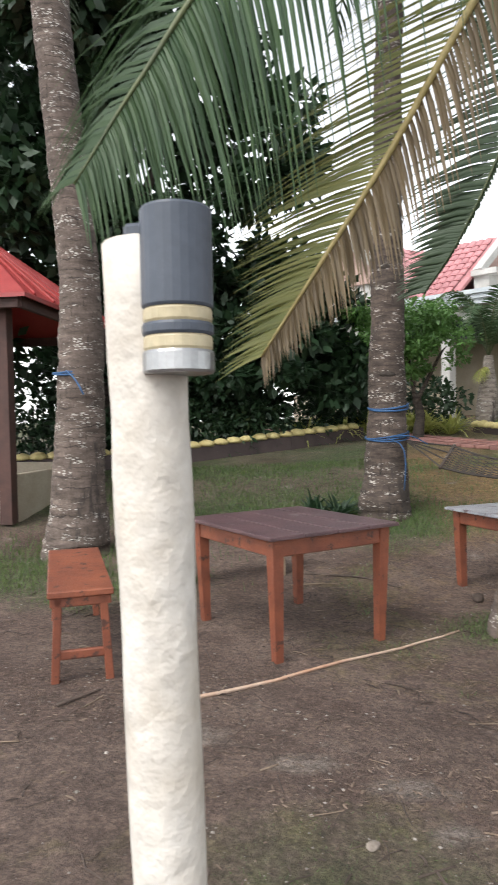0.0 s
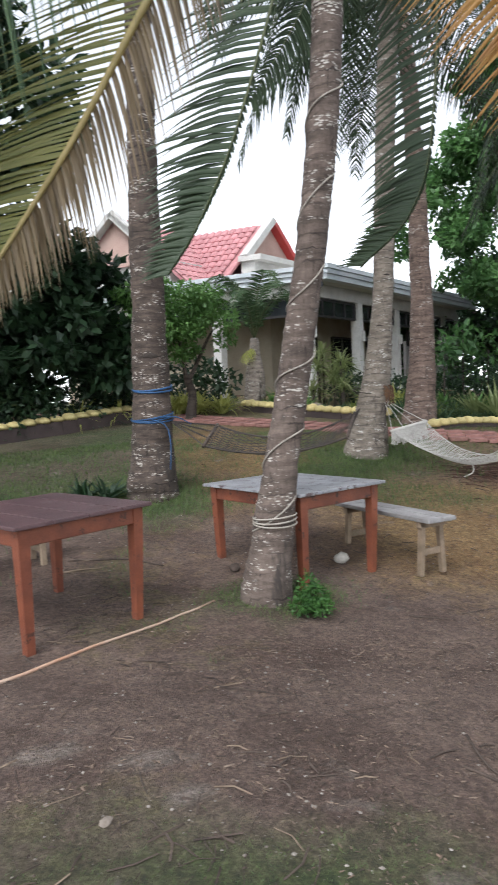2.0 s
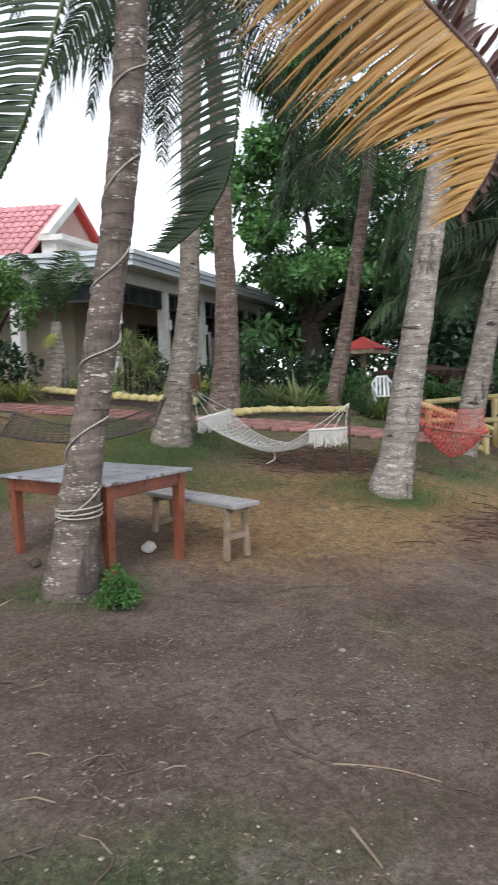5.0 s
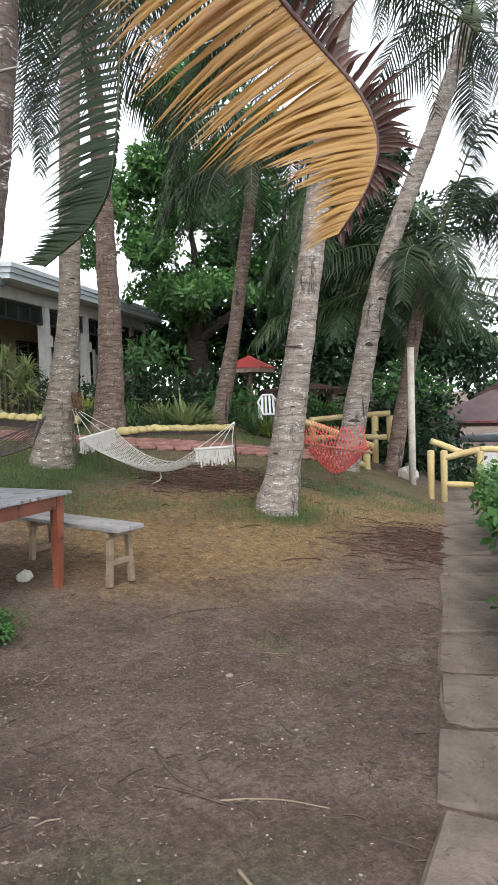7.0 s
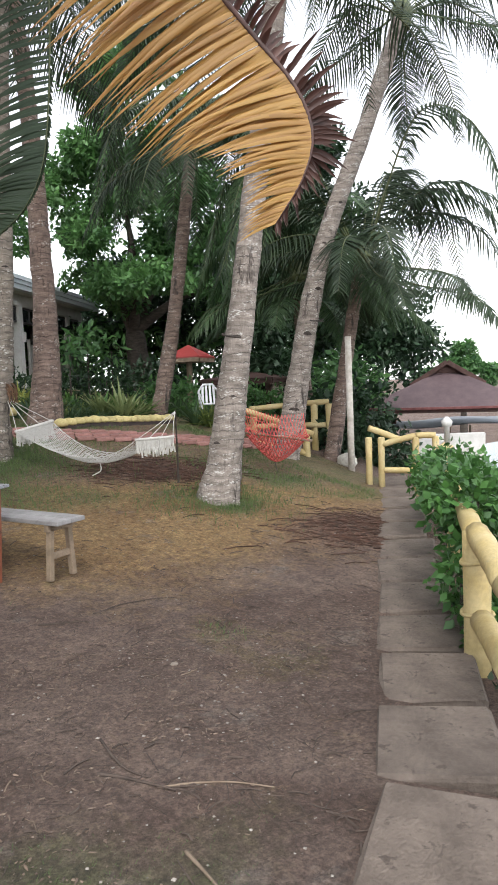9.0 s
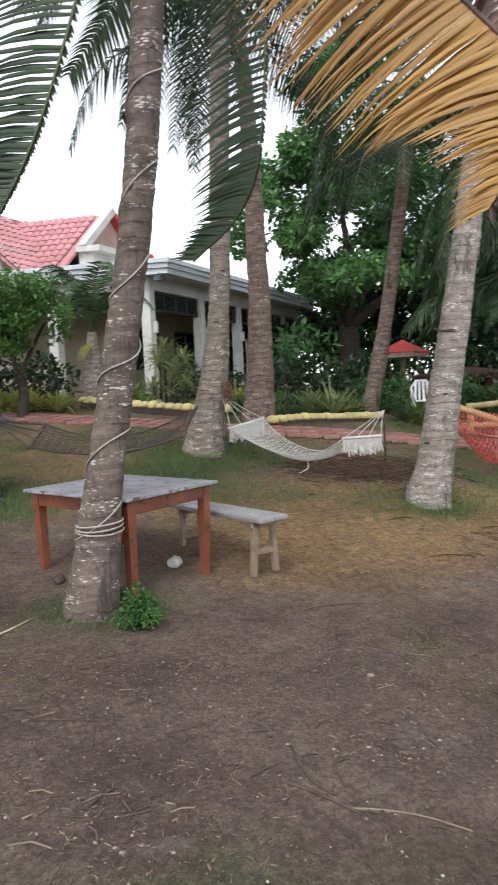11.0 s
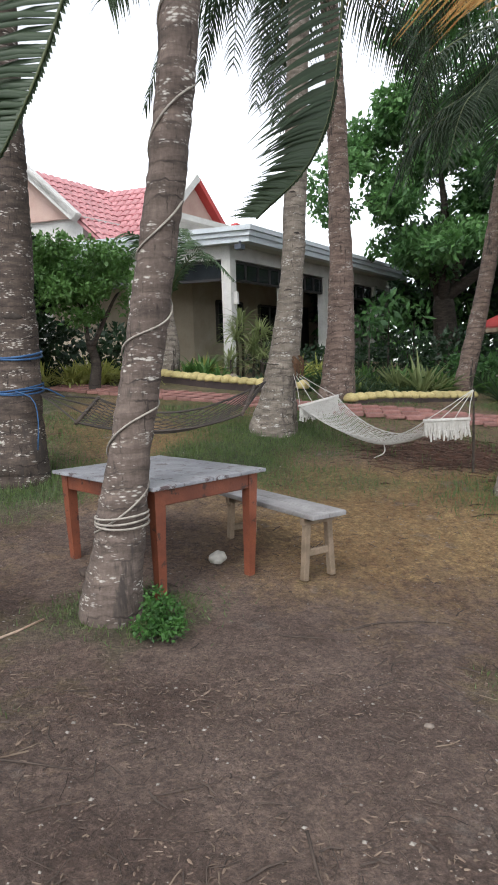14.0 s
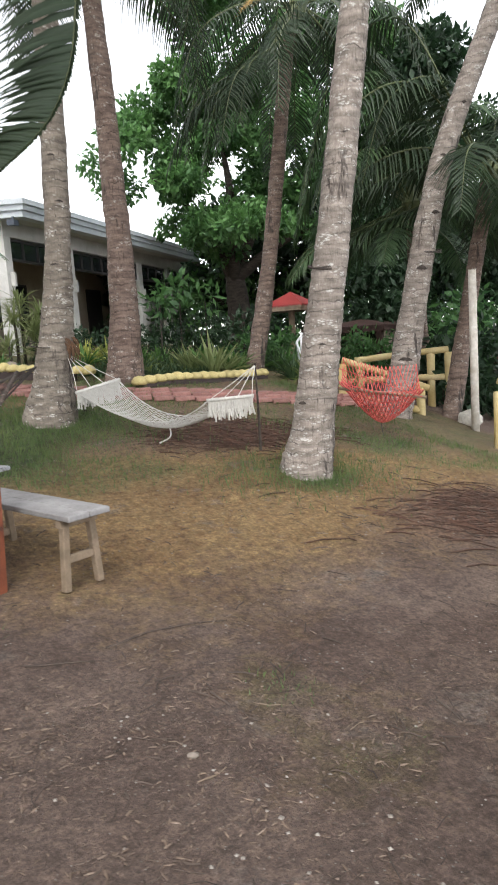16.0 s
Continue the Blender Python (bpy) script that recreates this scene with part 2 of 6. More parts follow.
M = {
    "wood_red": surf("red_stained_wood", (0.17, 0.05, 0.028), (0.3, 0.092, 0.045), 5, 0.5, 0.25, 90, (1, 1, 1), wear=(0.065, 0.028, 0.021), amount=0.57),
    "wood_top": surf("weathered_maroon_tabletop", (0.075, 0.045, 0.05), (0.15, 0.085, 0.09), 4, 0.38, 0.2, 70, wear=(0.24, 0.22, 0.22), amount=0.62),
    # bluish grey is the top's reflection put into the base colour; dark stains over it
    "wood_top_reflection": surf("tabletop_with_painted_reflection", (0.2, 0.2, 0.22), (0.42, 0.43, 0.46), 4, 0.33, 0.2, 70, wear=(0.085, 0.06, 0.06), amount=0.55),
    "wood_grey": surf("weathered_grey_plank", (0.22, 0.21, 0.21), (0.4, 0.39, 0.39), 6, 0.6, 0.4, 50, (1, 1, 1), wear=(0.1, 0.085, 0.075), amount=0.66),
    "wood_pale": surf("pale_rough_timber", (0.2, 0.15, 0.1), (0.36, 0.27, 0.19), 7, 0.8, 0.4, 60, wear=(0.1, 0.075, 0.05)),
    "bark": trunk_bark("coconut_bark_with_lichen", (0.07, 0.052, 0.043), (0.195, 0.15, 0.125), (0.56, 0.53, 0.48), 0.525),
    "bark_deep": trunk_bark("dark_coconut_bark", (0.036, 0.027, 0.022), (0.13, 0.097, 0.078), (0.5, 0.47, 0.42), 0.53),
    "bark_pale": trunk_bark("pale_coconut_bark", (0.16, 0.132, 0.112), (0.4, 0.345, 0.3), (0.6, 0.58, 0.54), 0.52),
    "bark_mid": trunk_bark("weathered_coconut_bark", (0.13, 0.105, 0.085), (0.33, 0.285, 0.235), (0.6, 0.58, 0.53), 0.54),
    "dark_spike": leafy("shrivelled_maroon_leaf", (0.03, 0.015, 0.014), (0.12, 0.05, 0.035), 2.0, 0.2, single=True),
    "bark_red": trunk_bark("reddish_coconut_bark", (0.105, 0.072, 0.057), (0.31, 0.225, 0.185), (0.52, 0.48, 0.43), 0.54),
    "bark_dark": trunk_bark("dark_tree_bark", (0.035, 0.028, 0.022), (0.1, 0.08, 0.065), (0.2, 0.19, 0.17), 0.7),
    "green_frond": leafy("green_palm_leaf", (0.018, 0.036, 0.018), (0.045, 0.075, 0.032), 1.2, 0.25),
    "yellow_green": leafy("yellowing_palm_leaf", (0.085, 0.11, 0.028), (0.27, 0.26, 0.08), 1.2, 0.4, single=True),
    "golden": leafy("dry_golden_palm_leaf", (0.25, 0.11, 0.035), (0.56, 0.34, 0.09), 1.6, 0.4, single=True),
    "palm_mid": leafy("mid_green_palm_leaf", (0.035, 0.075, 0.035), (0.09, 0.15, 0.06), 1.2, 0.3),
    "brown_frond": leafy("dead_brown_palm_leaf", (0.07, 0.05, 0.03), (0.23, 0.17, 0.09), 2.0, 0.25, single=True),
    "rachis": surf("palm_leaf_stalk", (0.26, 0.2, 0.06), (0.42, 0.34, 0.14), 8, 0.5, 0.1),
    "rachis_dark": surf("dark_palm_leaf_stalk", (0.06, 0.035, 0.03), (0.12, 0.06, 0.05), 8, 0.6, 0.1),
    "rachis_green": surf("green_palm_leaf_stalk", (0.06, 0.08, 0.03), (0.12, 0.14, 0.05), 8, 0.5, 0.1),
    "tree_leaf": leafy("broad_tree_leaf", (0.022, 0.07, 0.03), (0.15, 0.31, 0.09), 0.5, 0.4),
    "dark_leaf": leafy("dark_shrub_leaf", (0.012, 0.032, 0.016), (0.035, 0.075, 0.03), 0.9, 0.25),
    "bright_leaf": leafy("bright_shrub_leaf", (0.05, 0.125, 0.03), (0.15, 0.29, 0.075), 1.2, 0.35),
    "yellow_leaf": leafy("variegated_yellow_leaf", (0.26, 0.3, 0.06), (0.58, 0.58, 0.2), 2.0, 0.35),
    "silver_leaf": leafy("silvery_leaf", (0.2, 0.25, 0.19), (0.36, 0.4, 0.33), 2.0, 0.3),
    "white": surf("aged_white_paint", (0.56, 0.55, 0.52), (0.74, 0.73, 0.7), 2.5, 0.7, 0.2, 40, wear=(0.4, 0.38, 0.34), amount=0.68),
    "fascia": surf("pale_blue_grey_fascia", (0.58, 0.64, 0.68), (0.7, 0.75, 0.78), 3, 0.5, 0.05, 40),
    "cream": surf("cream_render", (0.36, 0.3, 0.22), (0.46, 0.4, 0.31), 2, 0.85, 0.2, 50),
    "tile": surf("red_roof_tile", (0.5, 0.19, 0.2), (0.66, 0.33, 0.34), 3, 0.45, 0.2, 40, wear=(0.7, 0.48, 0.46), amount=0.64, vary=0.25),
    "barge": surf("red_painted_board", (0.4, 0.035, 0.035), (0.5, 0.06, 0.05), 3, 0.5, 0.05),
    "glass": surf("dark_window_glass", (0.015, 0.018, 0.02), (0.03, 0.035, 0.04), 2, 0.08, 0.0),
    "frame_black": surf("black_window_frame", (0.02, 0.018, 0.018), (0.035, 0.03, 0.03), 3, 0.5, 0.0),
    "red_sheet": surf("red_metal_roof_sheet", (0.34, 0.04, 0.04), (0.44, 0.07, 0.065), 3, 0.4, 0.05, wear=(0.36, 0.17, 0.15), amount=0.7),
    "yellow": surf("yellow_painted_concrete", (0.5, 0.37, 0.14), (0.64, 0.53, 0.29), 3, 0.6, 0.25, 40, wear=(0.4, 0.34, 0.2), amount=0.66),
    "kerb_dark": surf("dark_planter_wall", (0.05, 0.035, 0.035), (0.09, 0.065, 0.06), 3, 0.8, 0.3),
    "kerb_yellow": surf("faded_yellow_coping", (0.55, 0.44, 0.17), (0.72, 0.62, 0.3), 5, 0.75, 0.3, 40, wear=(0.4, 0.34, 0.2), amount=0.66, vary=0.2),
    "paver": surf("pink_brick_paving", (0.3, 0.14, 0.12), (0.42, 0.22, 0.19), 5, 0.8, 0.3, 40, vary=0.3),
    "concrete": surf("worn_concrete_slab", (0.105, 0.082, 0.066), (0.215, 0.172, 0.142), 5, 0.9, 1.0, 42, wear=(0.08, 0.062, 0.05), amount=0.6),
    "rope_white": surf("white_cotton_rope", (0.55, 0.53, 0.48), (0.72, 0.7, 0.66), 20, 0.9, 0.2),
    "rope_red": surf("red_nylon_cord", (0.5, 0.05, 0.05), (0.68, 0.14, 0.11), 10, 0.6, 0.1),
    "rope_dark": surf("dark_brown_cord", (0.035, 0.028, 0.025), (0.08, 0.065, 0.055), 10, 0.8, 0.1),
    "rope_blue": surf("blue_nylon_rope", (0.015, 0.06, 0.16), (0.04, 0.13, 0.28), 20, 0.6, 0.1),
    "lamp_grey": surf("grey_painted_metal", (0.055, 0.068, 0.092), (0.085, 0.1, 0.13), 6, 0.45, 0.05, wear=(0.2, 0.2, 0.21), amount=0.7),
    "post": surf("whitewashed_concrete_post", (0.56, 0.5, 0.42), (0.8, 0.76, 0.7), 7, 0.75, 0.9, 22, wear=(0.46, 0.38, 0.29), amount=0.66),
}

# ---- ground ----
def axis(lo, hi, fine, far):
    inner = np.arange(lo, hi + 1e-6, fine)
    out, d, p = [], fine, 0.0
    while p < far:
        d *= 1.35
        p += d
        out.append(p)
    return np.r_[[lo - q for q in reversed(out)], inner, [hi + q for q in out]]


def cover(x, y):
    """How grassy, and how dry and ochre, the ground is."""
    n = noise.noise(Vector((x * 0.7, y * 0.7, 5))) + 0.5 * noise.noise(Vector((x * 2.1, y * 2.1, 9)))
    near = 1.0 * math.exp(-((x - 0.95) ** 2 / 1.2 + (y - 1.4) ** 2 / 0.3))
    left = math.exp(-((x + 2.6) ** 2 / 3 + (y - 5.4) ** 2 / 1.5)) * 0.7
    lawn = max(0.0, min(1.0, (y - 5.6 + 0.18 * (x - 4)) / 1.2)) * (1 if x < 11 else 0)
    rings = 0.0
    for px, py, r in ((1.85, 4.45, .5), (1.05, 7.4, .9), (4.2, 8.5, 1.5), (3.2, 7.9, 1.1), (6.0, 6.0, .75), (7.6, 6.9, 1.0), (5.9, 10.9, 1.0)):
        rings = max(rings, math.exp(-((x - px) ** 2 + (y - py) ** 2) / (r * r)))
    dry = 1.15 * math.exp(-((x - 5.2) ** 2 / 6 + (y - 5.6) ** 2 / 1.6)) + 0.7 * math.exp(-((x - 2.6) ** 2 / 2 + (y - 10) ** 2 / 3)) + 0.45 * lawn * max(0.0, min(1.0, x - 0.8))
    litter = math.exp(-((x - 5.9) ** 2 / 1.6 + (y - 7.7) ** 2 / 0.7)) + math.exp(-((x - 6.7) ** 2 / 1.5 + (y - 4.75) ** 2 / 0.6))
    sandy = 0.0
    for px, py, rx, ry in ((.8, 2.4, .2, .1), (.92, 2.14, .12, .08), (.35, 2.5, .18, .1), (-.2, 2.7, .3, .12), (1.5, 1.95, .1, .08)):
        sandy = max(sandy, math.exp(-((x - px) / rx) ** 2 - ((y - py) / ry) ** 2))
    grass = max(near, left, 0.68 * lawn, 1.15 * rings) + 0.5 * n - 0.6 * litter - 0.22 * dry
    return max(0.0, min(1.0, grass)), max(0.0, min(1.0, dry + 0.25 * n - 0.3 * litter)), max(0.0, min(1.0, litter + 0.2 * n)), sandy


def ground_material():
    m = bpy.data.materials.new("soil_and_sparse_grass")
    m.use_nodes = True
    nt = m.node_tree
    bsdf = nt.nodes["Principled BSDF"]
    vec = coords(nt)
    soil = ramp(nt, noisy(nt, vec, 1.6, 6.0, 0.65), ((0.3, (0.142, 0.091, 0.07)), (0.7, (0.295, 0.21, 0.168))))
    a = [nt.nodes.new("ShaderNodeAttribute") for _ in range(4)]
    for n, name in zip(a, ("grass", "dry", "litter", "sandy")):
        n.attribute_name = name
    patch = noisy(nt, vec, 7.0, 5.0, 0.7)

    def where(node, lo, hi):
        s = nt.nodes.new("ShaderNodeMath")
        s.operation = "MULTIPLY_ADD"
        nt.links.new(patch, s.inputs[0])
        s.inputs[1].default_value = 0.8
        nt.links.new(node.outputs["Fac"], s.inputs[2])
        return step(nt, s.outputs[0], lo, hi)
    c = blend(nt, where(a[1], 0.5, 1.1), soil, ramp(nt, noisy(nt, vec, 14.0), ((0.3, (0.27, 0.15, 0.062)), (0.7, (0.48, 0.325, 0.145)))))
    c = blend(nt, where(a[0], 0.62, 1.3), c, ramp(nt, noisy(nt, vec, 18.0), ((0.3, (0.05, 0.078, 0.028)), (0.7, (0.14, 0.18, 0.062)))))
    c = blend(nt, where(a[2], 0.75, 1.2), c, ramp(nt, noisy(nt, vec, 22.0), ((0.3, (0.11, 0.055, 0.036)), (0.7, (0.31, 0.18, 0.12)))))
    c = blend(nt, where(a[3], 0.72, 1.1), c, ramp(nt, noisy(nt, vec, 26.0), ((0.3, (0.26, 0.205, 0.17)), (0.7, (0.42, 0.35, 0.3)))))
    v = nt.nodes.new("ShaderNodeTexVoronoi")
    v.inputs["Scale"].default_value = 34.0
    nt.links.new(vec, v.inputs["Vector"])
    chip = step(nt, v.outputs["Distance"], 0.16, 0.1)
    some = nt.nodes.new("ShaderNodeMath")
    some.operation = "MULTIPLY"
    nt.links.new(chip, some.inputs[0])
    nt.links.new(step(nt, noisy(nt, vec, 2.6, 5.0, 0.7), 0.5, 0.62), some.inputs[1])
    c = blend(nt, some.outputs[0], c, (0.3, 0.27, 0.23))
    pale = step(nt, noisy(nt, vec, 2.1, 5.0, 0.72), 0.6, 0.72)
    c = blend(nt, pale, c, ramp(nt, noisy(nt, vec, 30.0), ((0.3, (0.24, 0.19, 0.16)), (0.7, (0.36, 0.3, 0.26)))))
    damp = step(nt, noisy(nt, vec, 0.9, 4.0, 0.6), 0.5, 0.66)
    c = blend(nt, damp, c, blend(nt, 1.0, c, (0.8, 0.75, 0.73), "MULTIPLY"))
    fine = noisy(nt, vec, 75.0, 5.0, 0.75)
    c = blend(nt, 0.85, c, ramp(nt, fine, ((0.32, (0.4,) * 3), (0.66, (1.15,) * 3))), "MULTIPLY")
    c = blend(nt, 0.8, c, ramp(nt, noisy(nt, vec, 34.0, 4.0, 0.7), ((0.36, (0.5,) * 3), (0.62, (1.2,) * 3))), "MULTIPLY")
    c = blend(nt, 0.8, c, ramp(nt, noisy(nt, vec, 11.0, 6.0, 0.75), ((0.34, (0.55,) * 3), (0.64, (1.12,) * 3))), "MULTIPLY")
    nt.links.new(c, bsdf.inputs["Base Color"])
    bsdf.inputs["Roughness"].default_value = 0.95
    bumped(nt, fine, 1.0, 0.03)
    return m


gx, gy = axis(-3.5, 9.5, 0.13, 1500), axis(-1.0, 12.5, 0.13, 1500)
nx = len(gx)
gv = [(x, y, relief(x, y)) for y in gy for x in gx]
gf = [(j * nx + i, j * nx + i + 1, (j + 1) * nx + i + 1, (j + 1) * nx + i) for j in range(len(gy) - 1) for i in range(nx - 1)]
gme = bpy.data.meshes.new("ground")
gme.from_pydata(gv, [], gf)
covers = np.array([cover(p[0], p[1]) for p in gv])
for k, name in enumerate(("grass", "dry", "litter", "sandy")):
    gme.attributes.new(name, "FLOAT", "POINT").data.foreach_set("value", covers[:, k].astype(np.float32))
M["ground"] = ground_material()
solid("ground", gme, M["ground"], "dark brown sandy soil with sparse grass patches", "ground", kind="structure", smooth=True)

sea_m = surf("calm_grey_sea", (0.12, 0.17, 0.2), (0.18, 0.23, 0.26), 0.05, 0.25, 0.1, 2.0)
solid("water", Geo().add([(-3000, -3000, -2.9), (3000, -3000, -2.9), (3000, 3000, -2.9), (-3000, 3000, -2.9)], [(0, 1, 2, 3)]), sea_m, "pale grey calm sea reaching the horizon", "sea", kind="structure")


# ---- palms ----
def leaflet(geo, p, way, length, width, flat, droop, bend=0.0, secs=4):
    """One folded leaflet from p along way, drooping to its tip."""
    way, flat = way.normalized(), flat.normalized()
    n0 = len(geo.v)
    crease = way.cross(flat).normalized()
    for i in range(secs):
        u = i / secs
        c = p + way * (length * u) + Vector((0, 0, -droop * length * u * u)) + flat * (bend * length * u * u)
        w = width * (0.55 + 0.45 * math.sin(math.pi * min(1, u * 1.3))) * (1 - 0.55 * u)
        geo.v += [tuple(c - flat * w), tuple(c + crease * (w * 0.5)), tuple(c + flat * w)]
    c = p + way * length + Vector((0, 0, -droop * length)) + flat * (bend * length)
    geo.v.append(tuple(c))
    for i in range(secs - 1):
        a = n0 + 3 * i
        geo.f += [(a, a + 1, a + 4, a + 3), (a + 1, a + 2, a + 5, a + 4)]
    a = n0 + 3 * (secs - 1)
    geo.f += [(a, a + 1, a + 3), (a + 1, a + 2, a + 3)]


def frond(parent, pts, count, length, width, droop, leaf_m, stalk_m, r0=0.014, sides=(1, 1), lean=0.55, start=0.12, pieces=False, rng=None,
          label="", gaps=0.0, up=None, bend=0.0, secs=4, other_m=None, sag=(1.0, 1.0), tip_lean=0.9, thin=0.0):
    """A palm frond: a stalk along pts with leaflets on both sides."""
    rng = rng or random.Random(1)
    line = curve(pts, 28)
    stalk = part("frond", Geo().tube(line, [r0 * (1 - 0.85 * i / 27) for i in range(28)], 6), stalk_m, parent, label, smooth=True)
    both = {1: Geo(), -1: Geo()}
    for k in range(count):
        s = start + (1 - start) * (k + rng.uniform(-0.3, 0.3)) / count
        s = min(max(s, 0.01), 0.995)
        i = min(int(s * 27), 26)
        p = line[i].lerp(line[i + 1], s * 27 - i)
        d = (line[i + 1] - line[i]).normalized()
        vert = Vector(up) if up else Vector((0, 0, 1))
        side = d.cross(vert)
        if side.length < 0.15:
            side = d.cross(Vector((0.3, 1, 0)))
        side.normalize()
        top = side.cross(d)
        full = (0.5 + 0.5 * math.sin(math.pi * min(1, (s - start) * 1.25 + 0.15))) * (1 - 0.45 * max(0, s - 0.75) / 0.25)
        for sgn in (1, -1):
            keep = sides[0] if sgn == 1 else sides[1]
            if keep <= 0 or rng.random() < gaps or (sgn == -1 and rng.random() < thin):
                continue
            ln = length * keep * full * (rng.uniform(0.4, 1.35) if thin and sgn == -1 else rng.uniform(0.85, 1.1))
            way = side * sgn + d * (lean + tip_lean * max(0, s - 0.7)) + top * (rng.uniform(-0.7, 0.7) if thin and sgn == -1 else rng.uniform(-0.12, 0.2))
            g = Geo() if pieces else both[sgn]
            leaflet(g, p, way, ln, width * rng.uniform(0.8, 1.15), d + 0.25 * top * sgn, droop * (sag[0] if sgn == 1 else sag[1]) * rng.uniform(0.7, 1.3), bend, secs)
            if pieces:
                part("leaflet", g, other_m if (other_m and sgn == -1) else leaf_m, stalk, smooth=True)
    if not pieces:
        for sgn in (1, -1):
            if both[sgn].f:
                tagged(part("foliage", both[sgn], other_m if (other_m and sgn == -1) else leaf_m, stalk), kind="stuff")
    return stalk


def palm(label, pts, radii, bark, crown, fronds=14, reach=3.2, rng=1, group="coconut palms", leaf=None, hang=1.0, ring=0.085, wide=0.024, tilts=(-0.55, 0.9)):
    """A coconut palm: a ringed trunk and its crown."""
    r = random.Random(rng)
    base = Vector(pts[0])
    top = thing("coconut_palm", label, "palm tree", Matrix.Translation(base), group)
    line = [p - base for p in curve(list(pts) + [crown], 60)]
    ext = list(radii) + [radii[-1] * 0.92]
    dist = [0.0]
    for a, b in zip(line, line[1:]):
        dist.append(dist[-1] + (b - a).length)
    rows, rad = [], []
    steps = int(dist[-1] / (ring / 2))
    heights = [Vector(p).z - base.z for p in list(pts) + [crown]]
    for k in range(steps + 1):
        s = k / steps * dist[-1]
        i = min(max(int(np.searchsorted(dist, s)) - 1, 0), 58)
        q = line[i].lerp(line[i + 1], (s - dist[i]) / max(dist[i + 1] - dist[i], 1e-6))
        rr = float(np.interp(q.z, heights, ext))
        notch = 0.022 if k % 2 else -0.014
        rows.append(q + Vector((r.uniform(-1, 1), r.uniform(-1, 1), 0)) * 0.004)
        rad.append(rr * (1 + notch * r.uniform(0.3, 1.5)))
    rows[0] = rows[0] - Vector((0, 0, 0.15))
    part("trunk", Geo().tube(rows, rad, 20, wob=0.1), bark, top, smooth=True)
    c = line[-1]
    if fronds:
        part("crown_heart", Geo().tube([c + Vector((0, 0, -0.3)), c, c + Vector((0, 0, 0.35))], [radii[-1], radii[-1] * 1.5, 0.05], 10), M["rachis_green"], top)
    for k in range(fronds):
        a = 2 * math.pi * (k + r.uniform(-0.3, 0.3)) / fronds * 1.618 * 2
        tilt = r.uniform(*tilts)
        L = reach * r.uniform(0.85, 1.15)
        h = Vector((math.cos(a), math.sin(a), 0))
        p = [c + h * 0.1, c + h * L * 0.35 + Vector((0, 0, L * 0.3 * tilt)), c + h * L * 0.68 + Vector((0, 0, L * (0.28 * tilt - 0.16 * hang))),
             c + h * L * 0.85 + Vector((0, 0, L * (0.15 * tilt - 0.5 * hang)))]
        frond(top, p, 46, 0.66 * reach / 3.2, wide, 0.7, leaf or M["green_frond"], M["rachis_green"], 0.022, rng=r, secs=2)
    return top


palm_1 = palm("rope-wound coconut palm with white lichen beside a table", [(1.69, 4.43, -.05), (1.75, 4.46, .35), (1.86, 4.48, 1.0), (2.05, 4.46, 2.0), (2.27, 4.36, 3.7)],
              (.2, .15, .126, .112, .11), M["bark"], (2.4, 4.32, 6.4), 12, 3.0, 3, hang=0.8)
palm_a = palm("stout dark coconut palm tied with blue rope", [(1.02, 7.6, .36), (1.04, 7.6, .9), (1.08, 7.6, 2.2), (1.13, 7.6, 5.3)], (.31, .24, .2, .15), M["bark_deep"], (1.3, 7.5, 9.5), 9, 3.4, 4)
palm_b = palm("coconut palm with swollen grassy base", [(4.14, 8.95, .5), (4.22, 8.92, 1.1), (4.42, 8.84, 2.6), (4.56, 8.8, 5.5)], (.35, .22, .148, .135), M["bark_mid"], (4.72, 8.72, 7.8), 13, 3.2, 5, hang=1.15, tilts=(-1.0, 0.8))
palm_c = palm("reddish coconut palm behind a hammock", [(5.95, 11.1, .76), (6.0, 11.08, 1.5), (6.05, 11.05, 3.1), (5.97, 11.08, 6.6)], (.33, .25, .19, .14), M["bark_red"], (5.8, 11.2, 8.6), 16, 3.2, 6, hang=1.35, tilts=(-1.3, 0.7), wide=.03)
palm_d = palm("pale coconut palm with a blue cord round it", [(5.89, 6.21, -.02), (5.98, 6.15, .6), (6.2, 6.0, 2.3), (6.48, 5.86, 4.36)], (.28, .2, .158, .135), M["bark_pale"], (6.8, 5.68, 6.7), 12, 3.0, 7)
palm_e = palm("slender reddish coconut palm in the garden", [(9.43, 12.72, .85), (9.81, 12.48, 3.11), (10.27, 12.16, 6.8)], (.19, .155, .13), M["bark_red"], (10.5, 12.05, 7.7), 20, 3.3, 8, hang=1.5, tilts=(-1.3, 0.6), wide=.03)
palm_f = palm("pale leaning coconut palm by the rail", [(9.45, 8.7, -.05), (9.6, 8.6, .8), (10.1, 8.25, 3.7), (10.75, 7.65, 6.0)], (.28, .22, .165, .14), M["bark_pale"], (11.35, 7.3, 7.9), 11, 3.0, 9, wide=.028, hang=.9, tilts=(-.8, 0.7))
palm_g = palm("short coconut palm with a dense drooping crown", [(11.06, 9.01, -.3), (11.37, 8.82, 1.75)], (.17, .13), M["bark_red"], (11.7, 8.6, 3.9), 26, 3.5, 10, hang=.62, wide=.036, tilts=(-.7, 2.3))
palm_h = palm("broad green coconut palm behind the leaning one", [(12.5, 11.0, .1), (12.4, 11.0, 2.0)], (.2, .16), M["bark_red"], (12.3, 10.95, 3.9), 24, 3.3, 12, hang=.7, wide=.04, tilts=(-.8, 2.0), leaf=M["palm_mid"])
